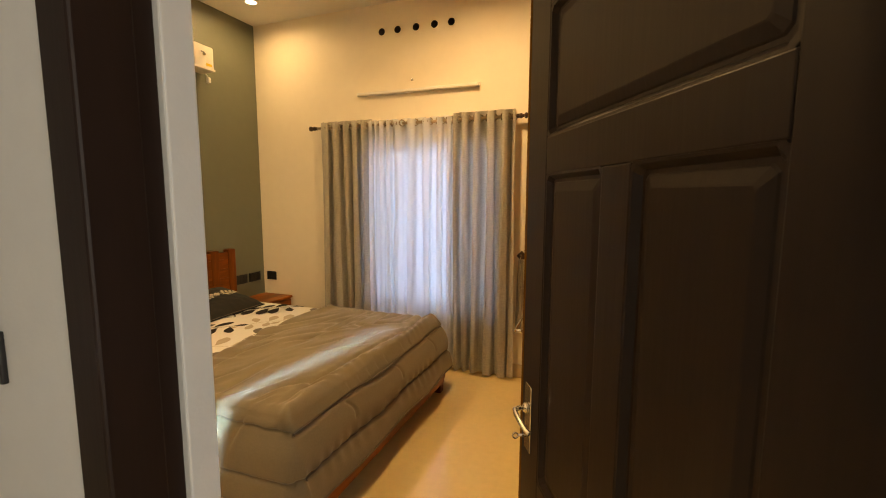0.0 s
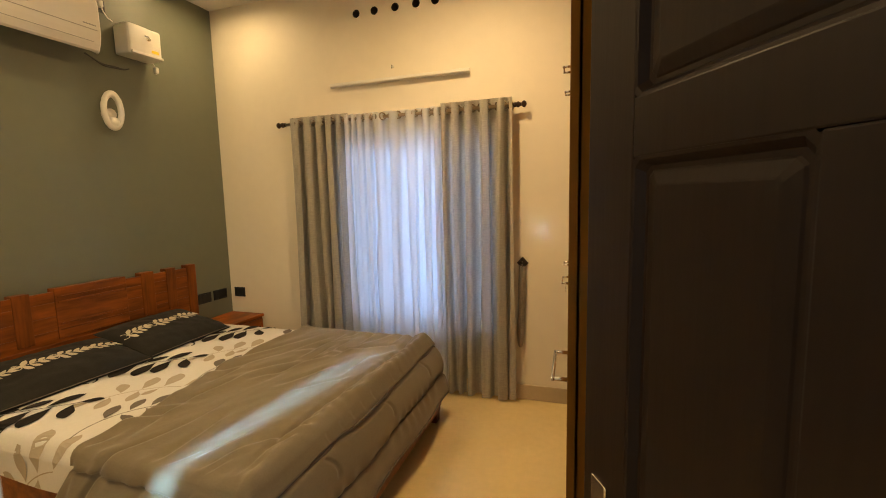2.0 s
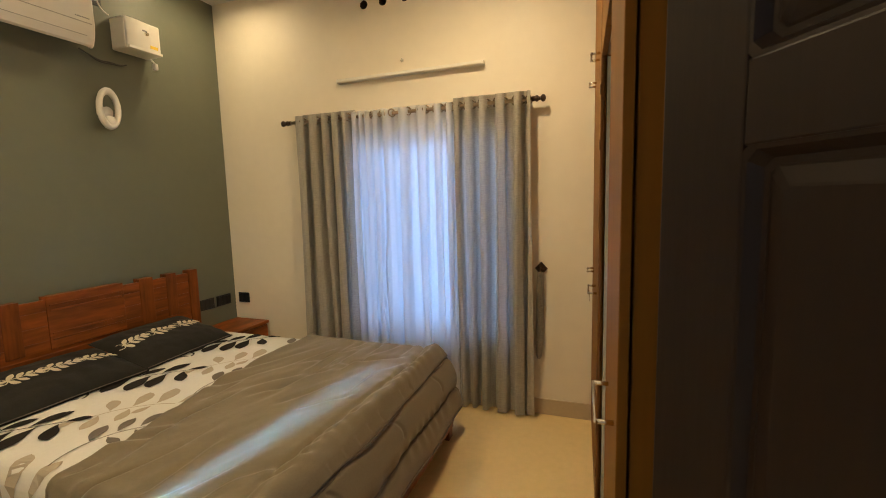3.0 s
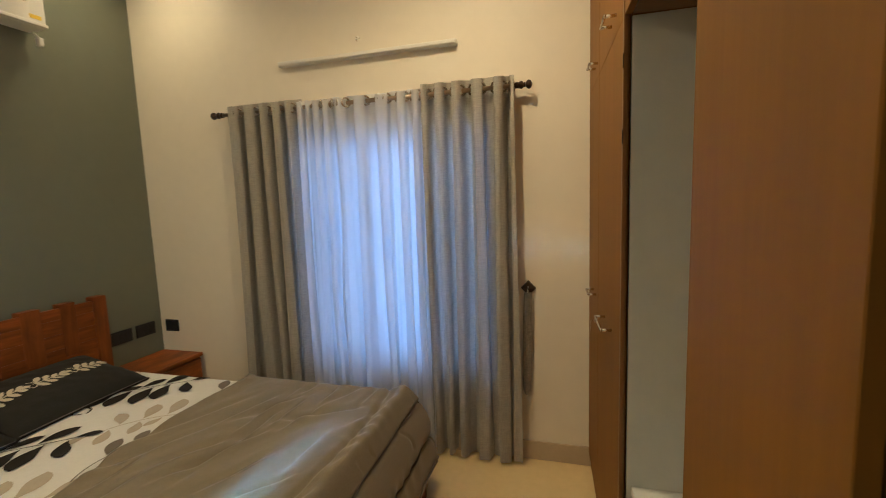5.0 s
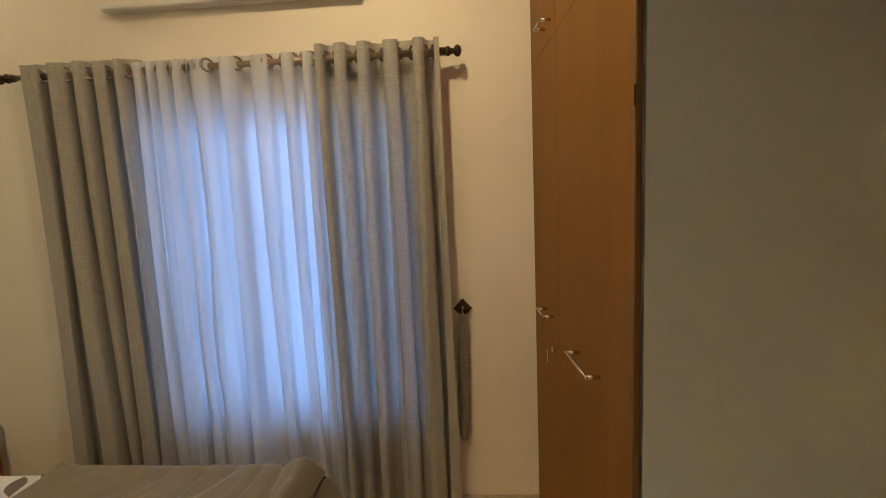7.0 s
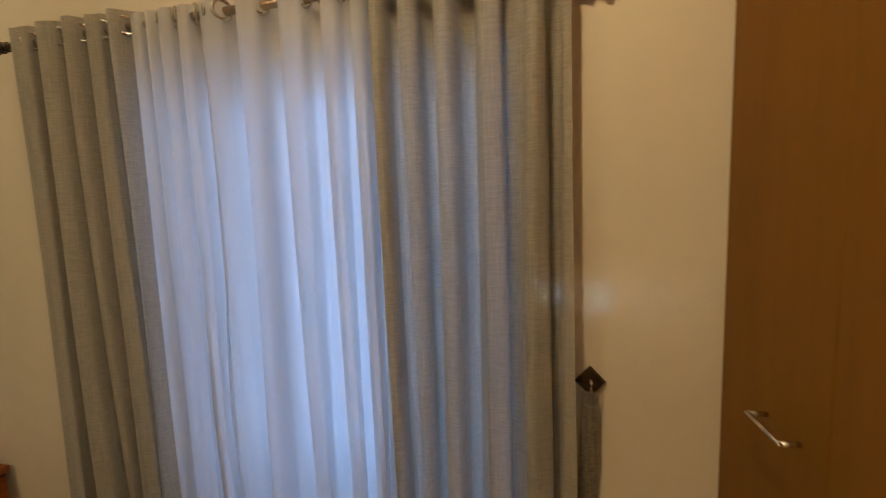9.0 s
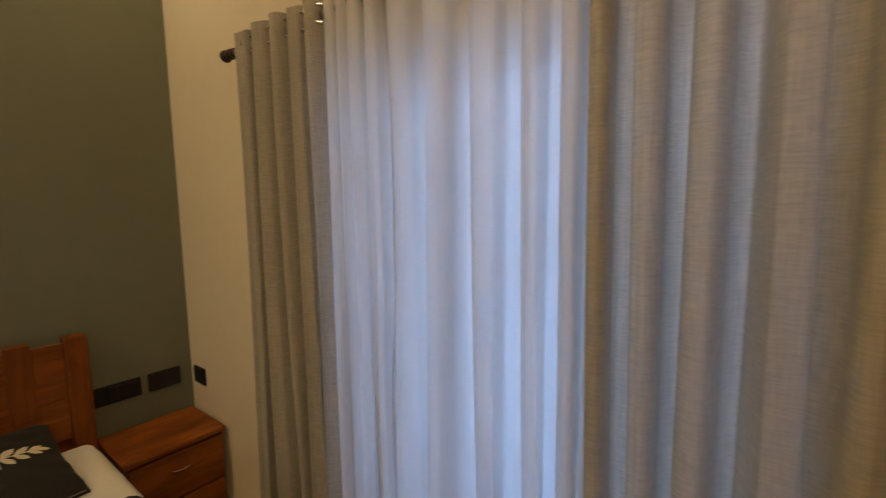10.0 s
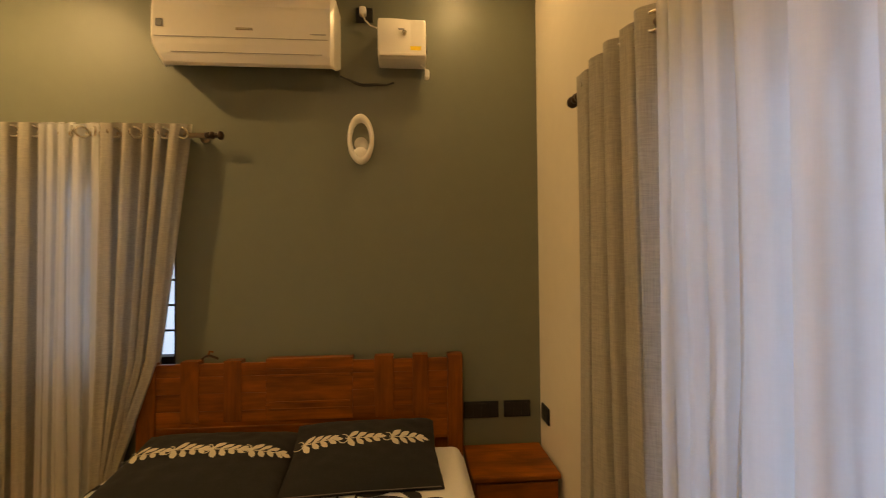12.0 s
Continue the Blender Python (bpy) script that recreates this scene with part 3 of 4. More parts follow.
def curtain_rod(length, label):
    """Rod along x from the origin, the wall 65 mm behind it towards +y."""
    r = thing("curtain_rod", (0, 0, 0), label, "curtain rod")
    part("rod", cyl((0, 0, 0), (length, 0, 0), 0.0125, seg=16), BRASS, r, smooth=True)
    for x, s in ((0, -1), (length, 1)):
        bm = cyl((x, 0, 0), (x + s * 0.02, 0, 0), 0.016, 0.016, seg=16)
        ball((x + s * 0.032, 0, 0), 0.02, bm, (0.8, 1, 1))
        cyl((x + s * 0.045, 0, 0), (x + s * 0.055, 0, 0), 0.012, seg=16, bm=bm)
        ball((x + s * 0.072, 0, 0), 0.023, bm, (0.75, 1, 1))
        part("finial", bm, DARK_BRONZE, r, "dark turned finial", True)
        bx = x - s * 0.03
        bk = cyl((bx, 0, 0), (bx, 0.063, 0), 0.008, seg=12)
        cyl((bx, 0.056, 0), (bx, 0.063, 0), 0.025, seg=16, bm=bk)
        part("bracket", bk, BRASS, r, smooth=True)
    return r


rod1 = curtain_rod(1.85, "antique brass curtain rod with dark finials above the window")
rod1.matrix_basis = pose(-2.185, ROD_Y, ROD_Z)
rod2 = curtain_rod(1.16, "antique brass curtain rod with dark finials on the green wall")
rod2.matrix_basis = pose(GX + 0.066, 0.76, 2.14, 0, 0, 90)

M2 = pose(GX + 0.09, 0, 0, 0, 0, 90)


def pulled(u, v):
    """The free side swings back towards the middle below."""
    return -u * (0.25 * v + 0.55 * max(0.0, min(v, 0.8) - 0.55))


curtain("curtain", [0.78, 0.83, 0.875, 0.92, 0.97, 1.015, 1.06, 1.11, 1.155], 2.185, 0.03, 0.042, GREY_CURTAIN, 2.14,
        "grey slubbed linen eyelet curtain on the green wall", "side window curtains", M2, 4)
curtain("sheer_curtain", [1.15, 1.17, 1.195, 1.215, 1.24, 1.265, 1.29, 1.33, 1.38, 1.44], 2.185, 0.06, 0.026, SHEER, 2.14,
        "white sheer voile curtain gathered on the green wall", "side window curtains", M2, 5)
curtain("curtain", [1.43, 1.475, 1.53, 1.575, 1.63, 1.66, 1.69, 1.72, 1.75, 1.80, 1.845], 2.19, 0.03, 0.042, GREY_CURTAIN, 2.14,
        "grey linen eyelet curtain pulled aside behind the headboard", "side window curtains", M2, 6, pulled)

# tie-back beside the window curtain
tie = thing("curtain_tieback", (-0.283, WY - 0.004, 1.022), "dark diamond curtain hook with a hanging grey strap", "tieback")
bm = bmesh.new()
base = [bm.verts.new(p) for p in ((-0.043, 0, 0), (0, 0, -0.046), (0.043, 0, 0), (0, 0, 0.046))]
mid = [bm.verts.new((v.co.x * 0.85, -0.01, v.co.z * 0.85)) for v in base]
tip = bm.verts.new((0, -0.026, 0))
for k in range(4):
    bm.faces.new((base[k], mid[k], mid[(k + 1) % 4], base[(k + 1) % 4]))
    bm.faces.new((mid[k], tip, mid[(k + 1) % 4]))
part("hook_plate", bm, DARK_BRONZE, tie, "dark bronze diamond plate")
part("hook", tube([(0, -0.02, 0.012), (0, -0.04, 0.01), (0, -0.046, -0.006), (0, -0.04, -0.02), (0, -0.028, -0.024)], 0.004), STEEL, tie, smooth=True)


def strap_f(u, v):
    w = 0.022 + 0.006 * math.sin(math.pi * v) - (0.012 * max(0, (v - 0.94) / 0.06))
    return Vector((-0.014 * v + (u - 0.5) * 2 * w, -0.022 - 0.006 * math.sin(9 * v) + 0.004 * math.cos(6 * u), -0.02 - 0.60 * v))


part("strap", sheet_grid(strap_f, 6, 24), STRAP, tie, "grey woven strap", True)

# ---- bed ----
BX0, BX1, BY0, BY1 = -2.86, -0.80, 1.58, 3.20
TOP = 0.55
bed = thing("bed", (0, 0, 0), "orange-brown varnished teak double bed with a tall headboard", "bed")
part("side_rail", box((BX0, BY0, 0.14), (BX1 + 0.03, BY0 + 0.035, 0.37), 0.006), TEAK, bed)
part("side_rail", box((BX0, BY1 - 0.035, 0.10), (BX1 + 0.03, BY1, 0.30), 0.006), TEAK, bed)
part("foot_rail", box((BX1, BY0 + 0.035, 0.08), (BX1 + 0.035, BY1 - 0.035, 0.30), 0.006), TEAK, bed)
part("deck", box((BX0, BY0 + 0.035, 0.26), (BX1, BY1 - 0.035, 0.29)), TEAK, bed)
for y in (BY0 + 0.01, BY1 - 0.08):
    part("leg", box((BX1 - 0.06, y, 0), (BX1 + 0.02, y + 0.07, 0.10), 0.006), TEAK_UP, bed)
HX0, HX1 = -2.925, -2.875
board = part("headboard", box((HX0, 1.66, 0.30), (HX0 + 0.03, 3.16, 0.985), 0.004), TEAK, bed)
for y0, y1, z1 in ((1.60, 1.69, 1.00), (3.135, 3.215, 1.012)):
    part("post", box((HX0 - 0.005, y0, 0.0), (HX1 + 0.012, y1, z1), 0.008), TEAK_UP, bed)
for z0, z1 in ((0.9268, 0.99), (0.8424, 0.9262), (0.7565, 0.8418), (0.66, 0.7559)):
    part("slat", box((HX0 + 0.03, 1.69, z0), (HX0 + 0.052, 3.135, z1), 0.0015), TEAK, board)
for y0, y1, z0, z1 in ((1.807, 1.895, 0.70, 1.003), (2.014, 2.10, 0.70, 1.003), (2.76, 2.857, 0.70, 1.010), (2.955, 3.035, 0.70, 1.010)):
    part("strap", box((HX0 - 0.004, y0, z0), (HX1 + 0.006, y1, z1), 0.003), TEAK_UP, board)
part("centre_panel", box((HX0 - 0.004, 2.22, 0.70), (HX1 + 0.008, 2.65, 1.008), 0.003), TEAK, board)
for z in (0.955, 0.925, 0.79, 0.755):
    part("moulding", box((HX1 + 0.006, 2.235, z - 0.005), (HX1 + 0.011, 2.635, z + 0.005), 0.002), TEAK, board)
part("rail", box((HX0 + 0.02, 1.69, 0.58), (HX1 + 0.006, 3.135, 0.68), 0.006), TEAK, bed)

mattress = thing("mattress", (0, 0, 0), "thick mattress lying on the bed frame", "mattress")
part("body", box((BX0 + 0.02, BY0 + 0.025, 0.29), (BX1 - 0.06, BY1 - 0.025, TOP - 0.014), 0.05, 4), SHEET, mattress, smooth=True)


def puff(x, y, k=1.0):
    return noise.noise(Vector((x * 3.1, y * 2.3, k))) * 0.012 + noise.noise(Vector((x * 9, y * 7, k + 5))) * 0.004


SHANG = 0.145


def sheet_f(u, v):
    x = BX0 + 0.03 + u * 1.35
    s = -SHANG + v * (BY1 - BY0 + 2 * SHANG)
    w = BY1 - BY0
    over = max(0, -s, s - w)
    y = BY0 + min(max(s, 0), w)
    out = -1 if s < 0 else 1
    r = 0.05
    if over < 1e-6:
        edge = min(s, w - s)
        z = TOP - (r - math.sqrt(max(r * r - max(r - edge, 0) ** 2, 0)))
        return Vector((x, y, z + 0.25 * puff(x, y)))
    fl = 0.04 * math.sin(9 * x) * over
    return Vector((x, y + out * (0.012 + 0.01 * over + fl), TOP - r - over * 0.95))


bedsheet = thing("bedsheet", (0, 0, 0), "white cotton bedsheet printed with black and grey leaf sprigs", "bedsheet")
part("cloth", sheet_grid(sheet_f, 90, 170), SHEET, bedsheet, smooth=True)


def stem(bm, pts, width, lift):
    for (x0, y0), (x1, y1) in zip(pts, pts[1:]):
        d = math.hypot(x1 - x0, y1 - y0) or 1
        nx, ny = -(y1 - y0) / d * width, (x1 - x0) / d * width
        bm.faces.new([bm.verts.new(p) for p in ((x0 + nx, y0 + ny, lift), (x0 - nx, y0 - ny, lift), (x1 - nx, y1 - ny, lift), (x1 + nx, y1 + ny, lift))])


def lay_on_sheet(bm, lift):
    """Lays a flat print on the sheet, over its edges too."""
    w = BY1 - BY0
    for v in bm.verts:
        q = v.co.y - BY0
        p = sheet_f((v.co.x - BX0 - 0.03) / 1.35, (q + SHANG) / (w + 2 * SHANG))
        side = max(0.0, min(1.0, (0.04 - q) / 0.04)) - max(0.0, min(1.0, (q - w + 0.04) / 0.04))
        v.co = p + Vector((0, -side * lift, (1 - abs(side)) * lift + (lift * 0.5 if 0 < abs(side) < 1 else 0)))
    return bm


# leaves of a spray: how far up the stem, the angle off it in degrees, the length
BOLD = ((0.12, -120, 0.155), (0.33, -115, 0.175), (0.56, -106, 0.185), (0.78, -102, 0.175), (0.96, -80, 0.140), (0.05, 10, 0.105), (0.34, 34, 0.125), (0.64, 38, 0.150), (0.98, 2, 0.095))
LOBED = ((0.03, -107, 0.125), (0.28, -96, 0.160), (0.52, -108, 0.145), (0.74, -94, 0.125), (0.26, 45, 0.085), (0.52, 70, 0.110), (0.80, 52, 0.120), (0.98, 0, 0.095))
SPARSE = ((0.45, 38, 0.125), (0.68, 52, 0.110), (0.90, 58, 0.115), (0.60, -68, 0.085), (0.86, -45, 0.080), (0.98, 0, 0.075))


def frond(x, y, ang, length, leaves, size, curl, fat):
    """A printed spray: a fine curved stem and rounded leaves on either side, each a mesh of its own."""
    pieces = [bmesh.new()]
    pts, a, px, py = [], ang, x, y
    for i in range(25):
        pts.append((px, py, a))
        px, py, a = px + math.cos(a) * length / 24, py + math.sin(a) * length / 24, a + curl / 24
    rail = [(pieces[0].verts.new((p[0] - math.sin(p[2]) * 0.0028, p[1] + math.cos(p[2]) * 0.0028, 0)), pieces[0].verts.new((p[0] + math.sin(p[2]) * 0.0028, p[1] - math.cos(p[2]) * 0.0028, 0))) for p in pts]
    for p, q in zip(rail, rail[1:]):
        pieces[0].faces.new((p[1], q[1], q[0], p[0]))
    for t, off, ln in leaves:
        qx, qy, qa = pts[int(t * 24)]
        bend = -0.45 if off > 0 else 0.60
        b = qa + radians(off) - bend / 2
        pieces.append(bmesh.new())
        full_leaf(pieces[-1], (qx + 0.014 * math.cos(b), qy + 0.014 * math.sin(b)), b, ln * size, ln * size * fat, bend)
    return pieces


def full_leaf(bm, at, ang, length, width, bend):
    """A teardrop that is fullest beyond its middle."""
    n, rows = 9, []
    x, y, a = at[0], at[1], ang
    for i in range(n + 1):
        t = i / n
        w = max(0.0008, width * 0.5 * math.sin(math.pi * t ** 1.35) ** 0.8 if 0 < t < 1 else 0.0008)
        rows.append((bm.verts.new((x - math.sin(a) * w, y + math.cos(a) * w, 0)), bm.verts.new((x + math.sin(a) * w, y - math.cos(a) * w, 0))))
        x, y, a = x + math.cos(a) * length / n, y + math.sin(a) * length / n, a + bend / n
    for p, q in zip(rows, rows[1:]):
        bm.faces.new((p[1], q[1], q[0], p[0]))


# the print repeats along the bed
REPEAT = 0.622
for k in range(-2, 2):
    oy = k * REPEAT
    for mat, x, y, ang, ln, nl, sz, curl, fat, lift in (
            (PRINT_BLACK, -2.446, 2.253, 0.672, 0.378, BOLD, 1.08, 0.0, 0.44, 0.0045),
            (PRINT_BEIGE, -1.835, 2.151, 3.39, 0.400, LOBED, 1.05, 1.1, 0.46, 0.0032),
            (PRINT_GREY, -1.834, 2.254, 2.06, 0.380, SPARSE, 1.05, -1.6, 0.46, 0.0038),
            (PRINT_BLACK, -2.66, 2.03, 0.75, 0.22, SPARSE, 0.9, 0.2, 0.46, 0.0040)):
        for bm in frond(x, y + oy, ang, ln, nl, sz, curl, fat):
            for side, yy in ((-1, BY0 - SHANG + 0.005), (1, BY1 + SHANG - 0.005)):
                bmesh.ops.bisect_plane(bm, geom=bm.verts[:] + bm.edges[:] + bm.faces[:], plane_co=(0, yy, 0), plane_no=(0, side, 0), clear_outer=True)
            if len(bm.faces):
                part("leaf_print", lay_on_sheet(bm, lift), mat, bedsheet)
            else:
                bm.free()
    ring = bmesh.new()
    stem(ring, [(-2.40 + 0.055 * math.cos(q * 0.37), 2.05 + oy + 0.045 * math.sin(q * 0.37) + 0.0015 * q) for q in range(16)], 0.0055, 0)
    if BY0 - 0.05 < 2.05 + oy < BY1:
        part("leaf_print", lay_on_sheet(ring, 0.0045), PRINT_BLACK, bedsheet, "printed curl")
    else:
        ring.free()

# duvet over the lower bed
DTOP = TOP + 0.028
FOOT, NEAR, FAR = -0.83, 1.54, 3.215


def crease_strokes():
    """Single creases that run across the bed, most of them close to square with its length: place, run, length, width, height."""
    rnd = random.Random(11)
    out = []
    for k in range(46):
        x, y = rnd.uniform(-1.85, -0.85), rnd.uniform(1.5, 3.2)
        a = math.pi / 2 - rnd.gauss(0.22, 0.22) - 0.25 * max(0.0, x + 1.3)
        big = rnd.random()
        out.append((x, y, math.cos(a), math.sin(a), 0.12 + 0.30 * big * rnd.random() + 0.04, rnd.uniform(0.013, 0.024) * (1 + 0.5 * big), rnd.uniform(0.006, 0.013) * (1 + 0.6 * big), rnd.uniform(-0.5, 0.5)))
    return out


STROKES = crease_strokes()


def creases(x, y):
    """Soft swells, sharp creases with a hollow beside them, and fine crumples."""
    z = 0.014 * noise.noise(Vector((x * 2.6, y * 1.5, 3))) + 0.006 * noise.noise(Vector((x * 7.0 - y * 1.5, y * 2.2, 9)))
    z += 0.0022 * noise.noise(Vector((x * 22.0 - y * 5, y * 9, 4)))
    for px, py, c, n, half, w, h, bend in STROKES:
        ex, ey = x - px, y - py
        run = ex * c + ey * n
        if abs(run) < half:
            k = run / half
            d = -ex * n + ey * c + bend * 0.12 * half * k * k
            if abs(d) < 5 * w:
                fade = (1 - k * k) ** 1.5
                z += h * fade * (0.55 * math.exp(-(d / w) ** 2) - 1.0 * math.exp(-((d - 1.7 * w) / (0.85 * w)) ** 2))
    return z


def duvet_f(u, v):
    w = FAR - NEAR
    hang_n, hang_f, hang_x = 0.33, 0.36, 0.37
    t = -hang_n + v * (w + hang_n + hang_f)
    head = -1.84 + 0.16 * max(0, 1 - max(t, 0) / w) + 0.03 * math.sin(5 * t) * (1 if t > 0 else 0.4)
    s = u * (FOOT - head + hang_x)
    x, y = head + s, NEAR + t
    ox = max(0.0, x - FOOT)
    oy = max(0.0, -t, t - w)
    sy = -1 if t < 0 else 1
    cx, cy = min(x, FOOT), NEAR + min(max(t, 0), w)
    o = math.hypot(ox, oy)
    if o > 0.36:
        k = (0.36 + (o - 0.36) * 0.15) / o
        ox, oy, o = ox * k, oy * k, o * k
    wr = creases(x, y)
    if o < 1e-6:
        d = min(FOOT - x, t, w - t)
        r = 0.05
        z = DTOP + wr * min(1, d / 0.10) - (r - math.sqrt(max(r * r - max(r - d, 0) ** 2, 0)))
        bank = FOOT - 0.05 - x - 0.02 * math.sin(4 * y)
        z += 0.026 * math.exp(-(bank / 0.035) ** 2) - 0.016 * math.exp(-((bank - 0.075) / 0.014) ** 2) * min(1, t / 0.3)
        pucker = 0.0035 * math.sin(62 * y + 3 * math.sin(9 * y)) * math.exp(-((bank - 0.03) / 0.06) ** 2)
        pucker += 0.0045 * math.sin(48 * x + 3 * math.sin(8 * x)) * math.exp(-((t - 0.03) / 0.06) ** 2)
        pucker -= 0.020 * math.exp(-((s - 0.15 - 0.25 * t) / 0.014) ** 2) * max(0.0, 1 - t / 0.55)
        pucker += 0.012 * math.exp(-((s - 0.19 - 0.25 * t) / 0.022) ** 2) * max(0.0, 1 - t / 0.55)
        z += pucker + 0.018 * math.exp(-(s / 0.03) ** 2)
        return Vector((cx, cy, z))
    dx, dy = ox / o, sy * oy / o
    seam = 0.0
    wav = 0.02 * math.sin(5 * (x + y)) + 0.012 * math.sin(11 * y + 2)
    near = oy > ox and t < 0
    for line, deep in ((0.022 if near else 0.035, 0.020), (0.225, 0.013)):
        seam -= deep * math.exp(-((o - line - (0.2 if near else 0.45) * wav) / 0.008) ** 2)
    if near:
        seam -= 0.022 * math.exp(-((s - 0.15 + 0.3 * o) / 0.014) ** 2)
        seam += 0.005 * math.sin(48 * x + 3 * math.sin(8 * x)) * math.exp(-((o - 0.02) / 0.05) ** 2)
    for k in range(3):
        if 0.04 < o < 0.14:
            seam -= 0.009 * math.exp(-(((t if ox > oy else x * 1.0) - 0.30 - 0.52 * k - 0.10 * math.sin(14 * o)) / 0.010) ** 2)
    swell = 0.022 * math.sin(math.pi * min(max(o - 0.035, 0), 0.19) / 0.19) + 0.010 * math.sin(math.pi * min(max(o - 0.225, 0), 0.14) / 0.14)
    seam += 0.004 * math.sin(58 * y + 4 * math.sin(7 * y)) * math.exp(-((o - 0.225) / 0.05) ** 2)
    out = 0.016 + 0.24 * o + 0.02 * o * math.sin(8.5 * (x + y) + 1) + seam + swell + wr * (0.8 if near else 0.35)
    z = DTOP - 0.05 - o * 0.95
    return Vector((cx + dx * out, cy + dy * out, max(z, 0.012 + 0.004 * math.sin(30 * x))))


duvet = thing("duvet", (0, 0, 0), "crumpled taupe satin duvet spread over the lower bed", "duvet")
bm = sheet_grid(duvet_f, 200, 300)
dv = part("cover", bm, DUVET, duvet, smooth=True)
sol = dv.modifiers.new("loft", "SOLIDIFY")
sol.thickness, sol.offset = 0.016, -1


def duvet_line(over):
    """A run of points along the foot of the duvet, at a drop over its edge."""
    w, pts = FAR - NEAR, []
    for i in range(90):
        t = -0.02 + (w + 0.04) * i / 89
        head = -1.84 + 0.16 * max(0, 1 - max(t, 0) / w) + 0.03 * math.sin(5 * t) * (1 if t > 0 else 0.4)
        p = duvet_f((FOOT - head + over) / (FOOT - head + 0.37), (t + 0.33) / (w + 0.69))
        pts.append(p + Vector((0.004, 0, 0.002)))
    return pts


part("piping", tube(duvet_line(0.030), 0.006), DUVET_SEAM, duvet, "dark taupe piping along the foot", True)
part("seam", tube(duvet_line(0.225), 0.0035), DUVET_SEAM, duvet, smooth=True)
part("hem", tube(duvet_line(0.368), 0.005), DUVET_SEAM, duvet, smooth=True)


def pillow(y0, y1, x0, x1, rz, tilt, label, seed):
    """A soft charcoal pillow lying on the sheet with a leaf vine along its length."""
    L, D, H = y1 - y0, x1 - x0, 0.062
    p = thing("pillow", ((x0 + x1) / 2, (y0 + y1) / 2, TOP + 0.004), label, "pillow", "pillows on the bed", rz=rz)

    def height(a, b):
        e = max(0.0, (1 - abs(a) ** 2.6)) ** 0.5 * max(0.0, (1 - abs(b) ** 2.6)) ** 0.5
        return H * e * (1 + 0.08 * noise.noise(Vector((a * 2, b * 2, seed)))) + 0.006 * noise.noise(Vector((a * 6, b * 5, seed + 3))) + tilt * (0.5 - b / 2) + 0.006

    def top_f(u, v):
        a, b = u * 2 - 1, v * 2 - 1
        return Vector((b * D / 2 * (1 - 0.05 * (1 - abs(a)) * abs(b)), a * L / 2 * (1 - 0.04 * (1 - abs(b)) * abs(a)), height(a, b)))

    def low_f(u, v):
        q = top_f(1 - u, v)
        return Vector((q.x, q.y, max(0.0, tilt * (0.5 - q.x / D) * 0.3)))
    bm = sheet_grid(top_f, 40, 28)
    sheet_grid(low_f, 10, 10, bm)
    part("case", bm, PILLOW, p, smooth=True)
    bp = bmesh.new()
    n = 4 if L > 0.7 else 3
    for k in range(n):
        yy = -L / 2 + 0.05 + k * (L - 0.08) / n
        for q in range(4):
            yq, r = yy + 0.012 + q * 0.036, 0.070 - 0.006 * q
            for sd in (1, -1):
                full_leaf(bp, (-D * 0.03 + sd * 0.006, yq), 1.45 + sd * (1.15 - 0.12 * q), r, r * 0.40, -sd * 0.35)
        full_leaf(bp, (-D * 0.03, yy + 0.135), 1.5, 0.05, 0.024, 0.1)
        stem(bp, [(-D * 0.03, yy), (-D * 0.03, yy + 0.14)], 0.003, 0)
        stem(bp, [(-D * 0.03 + 0.03 * math.cos(q * 0.4 - 1), yy - 0.01 + 0.022 * math.sin(q * 0.4 - 1)) for q in range(12)], 0.0025, 0)
    for v in bp.verts:
        a, b = max(-1, min(1, v.co.y / (L / 2))), max(-1, min(1, v.co.x / (D / 2)))
        v.co.z = height(a, b) + 0.007
    part("leaf_print", bp, PRINT_WHITE, p, "off-white embroidered leaf vine")
    part("piping", tube([(D / 2 * 0.985, -L / 2 * 0.96, 0.012), (D / 2 * 0.97, 0, 0.014), (D / 2 * 0.985, L / 2 * 0.96, 0.012)], 0.0022), PRINT_GREY, p)
    return p


pillow(2.40, 3.07, -2.865, -2.40, 3, 0.115, "charcoal pillow with an off-white leaf vine, overlapping its neighbour", 1)
pillow(1.67, 2.42, -2.85, -2.37, -2, 0.085, "charcoal pillow with an off-white leaf vine lying flat", 2)

# ---- nightstand ----
ns = thing("nightstand", (0, 0, 0), "small orange-brown teak nightstand in the corner", "nightstand")
part("body", box((GX + 0.015, 3.235, 0.03), (-2.60, 3.625, 0.485), 0.004), TEAK_UP, ns)
part("top", box((GX + 0.013, 3.222, 0.485), (-2.582, 3.634, 0.51), 0.006), TEAK, ns)
for z0, z1 in ((0.27, 0.475), (0.05, 0.26)):
    d = part("drawer", box((-2.60, 3.245, z0), (-2.585, 3.615, z1), 0.003), TEAK, ns)
    part("handle", tube([(-2.585, 3.395, (z0 + z1) / 2 + 0.03), (-2.568, 3.40, (z0 + z1) / 2 + 0.03), (-2.564, 3.43, (z0 + z1) / 2 + 0.027), (-2.568, 3.46, (z0 + z1) / 2 + 0.03), (-2.585, 3.465, (z0 + z1) / 2 + 0.03)], 0.004), STEEL, d, "small steel pull", True)
for y in (3.25, 3.59):
    part("leg", box((-2.65, y - 0.015, 0), (-2.61, y + 0.02, 0.03)), TEAK_UP, ns)
    part("leg", box((GX + 0.02, y - 0.015, 0), (GX + 0.06, y + 0.02, 0.03)), TEAK_UP, ns)

# ---- fixtures on the walls ----


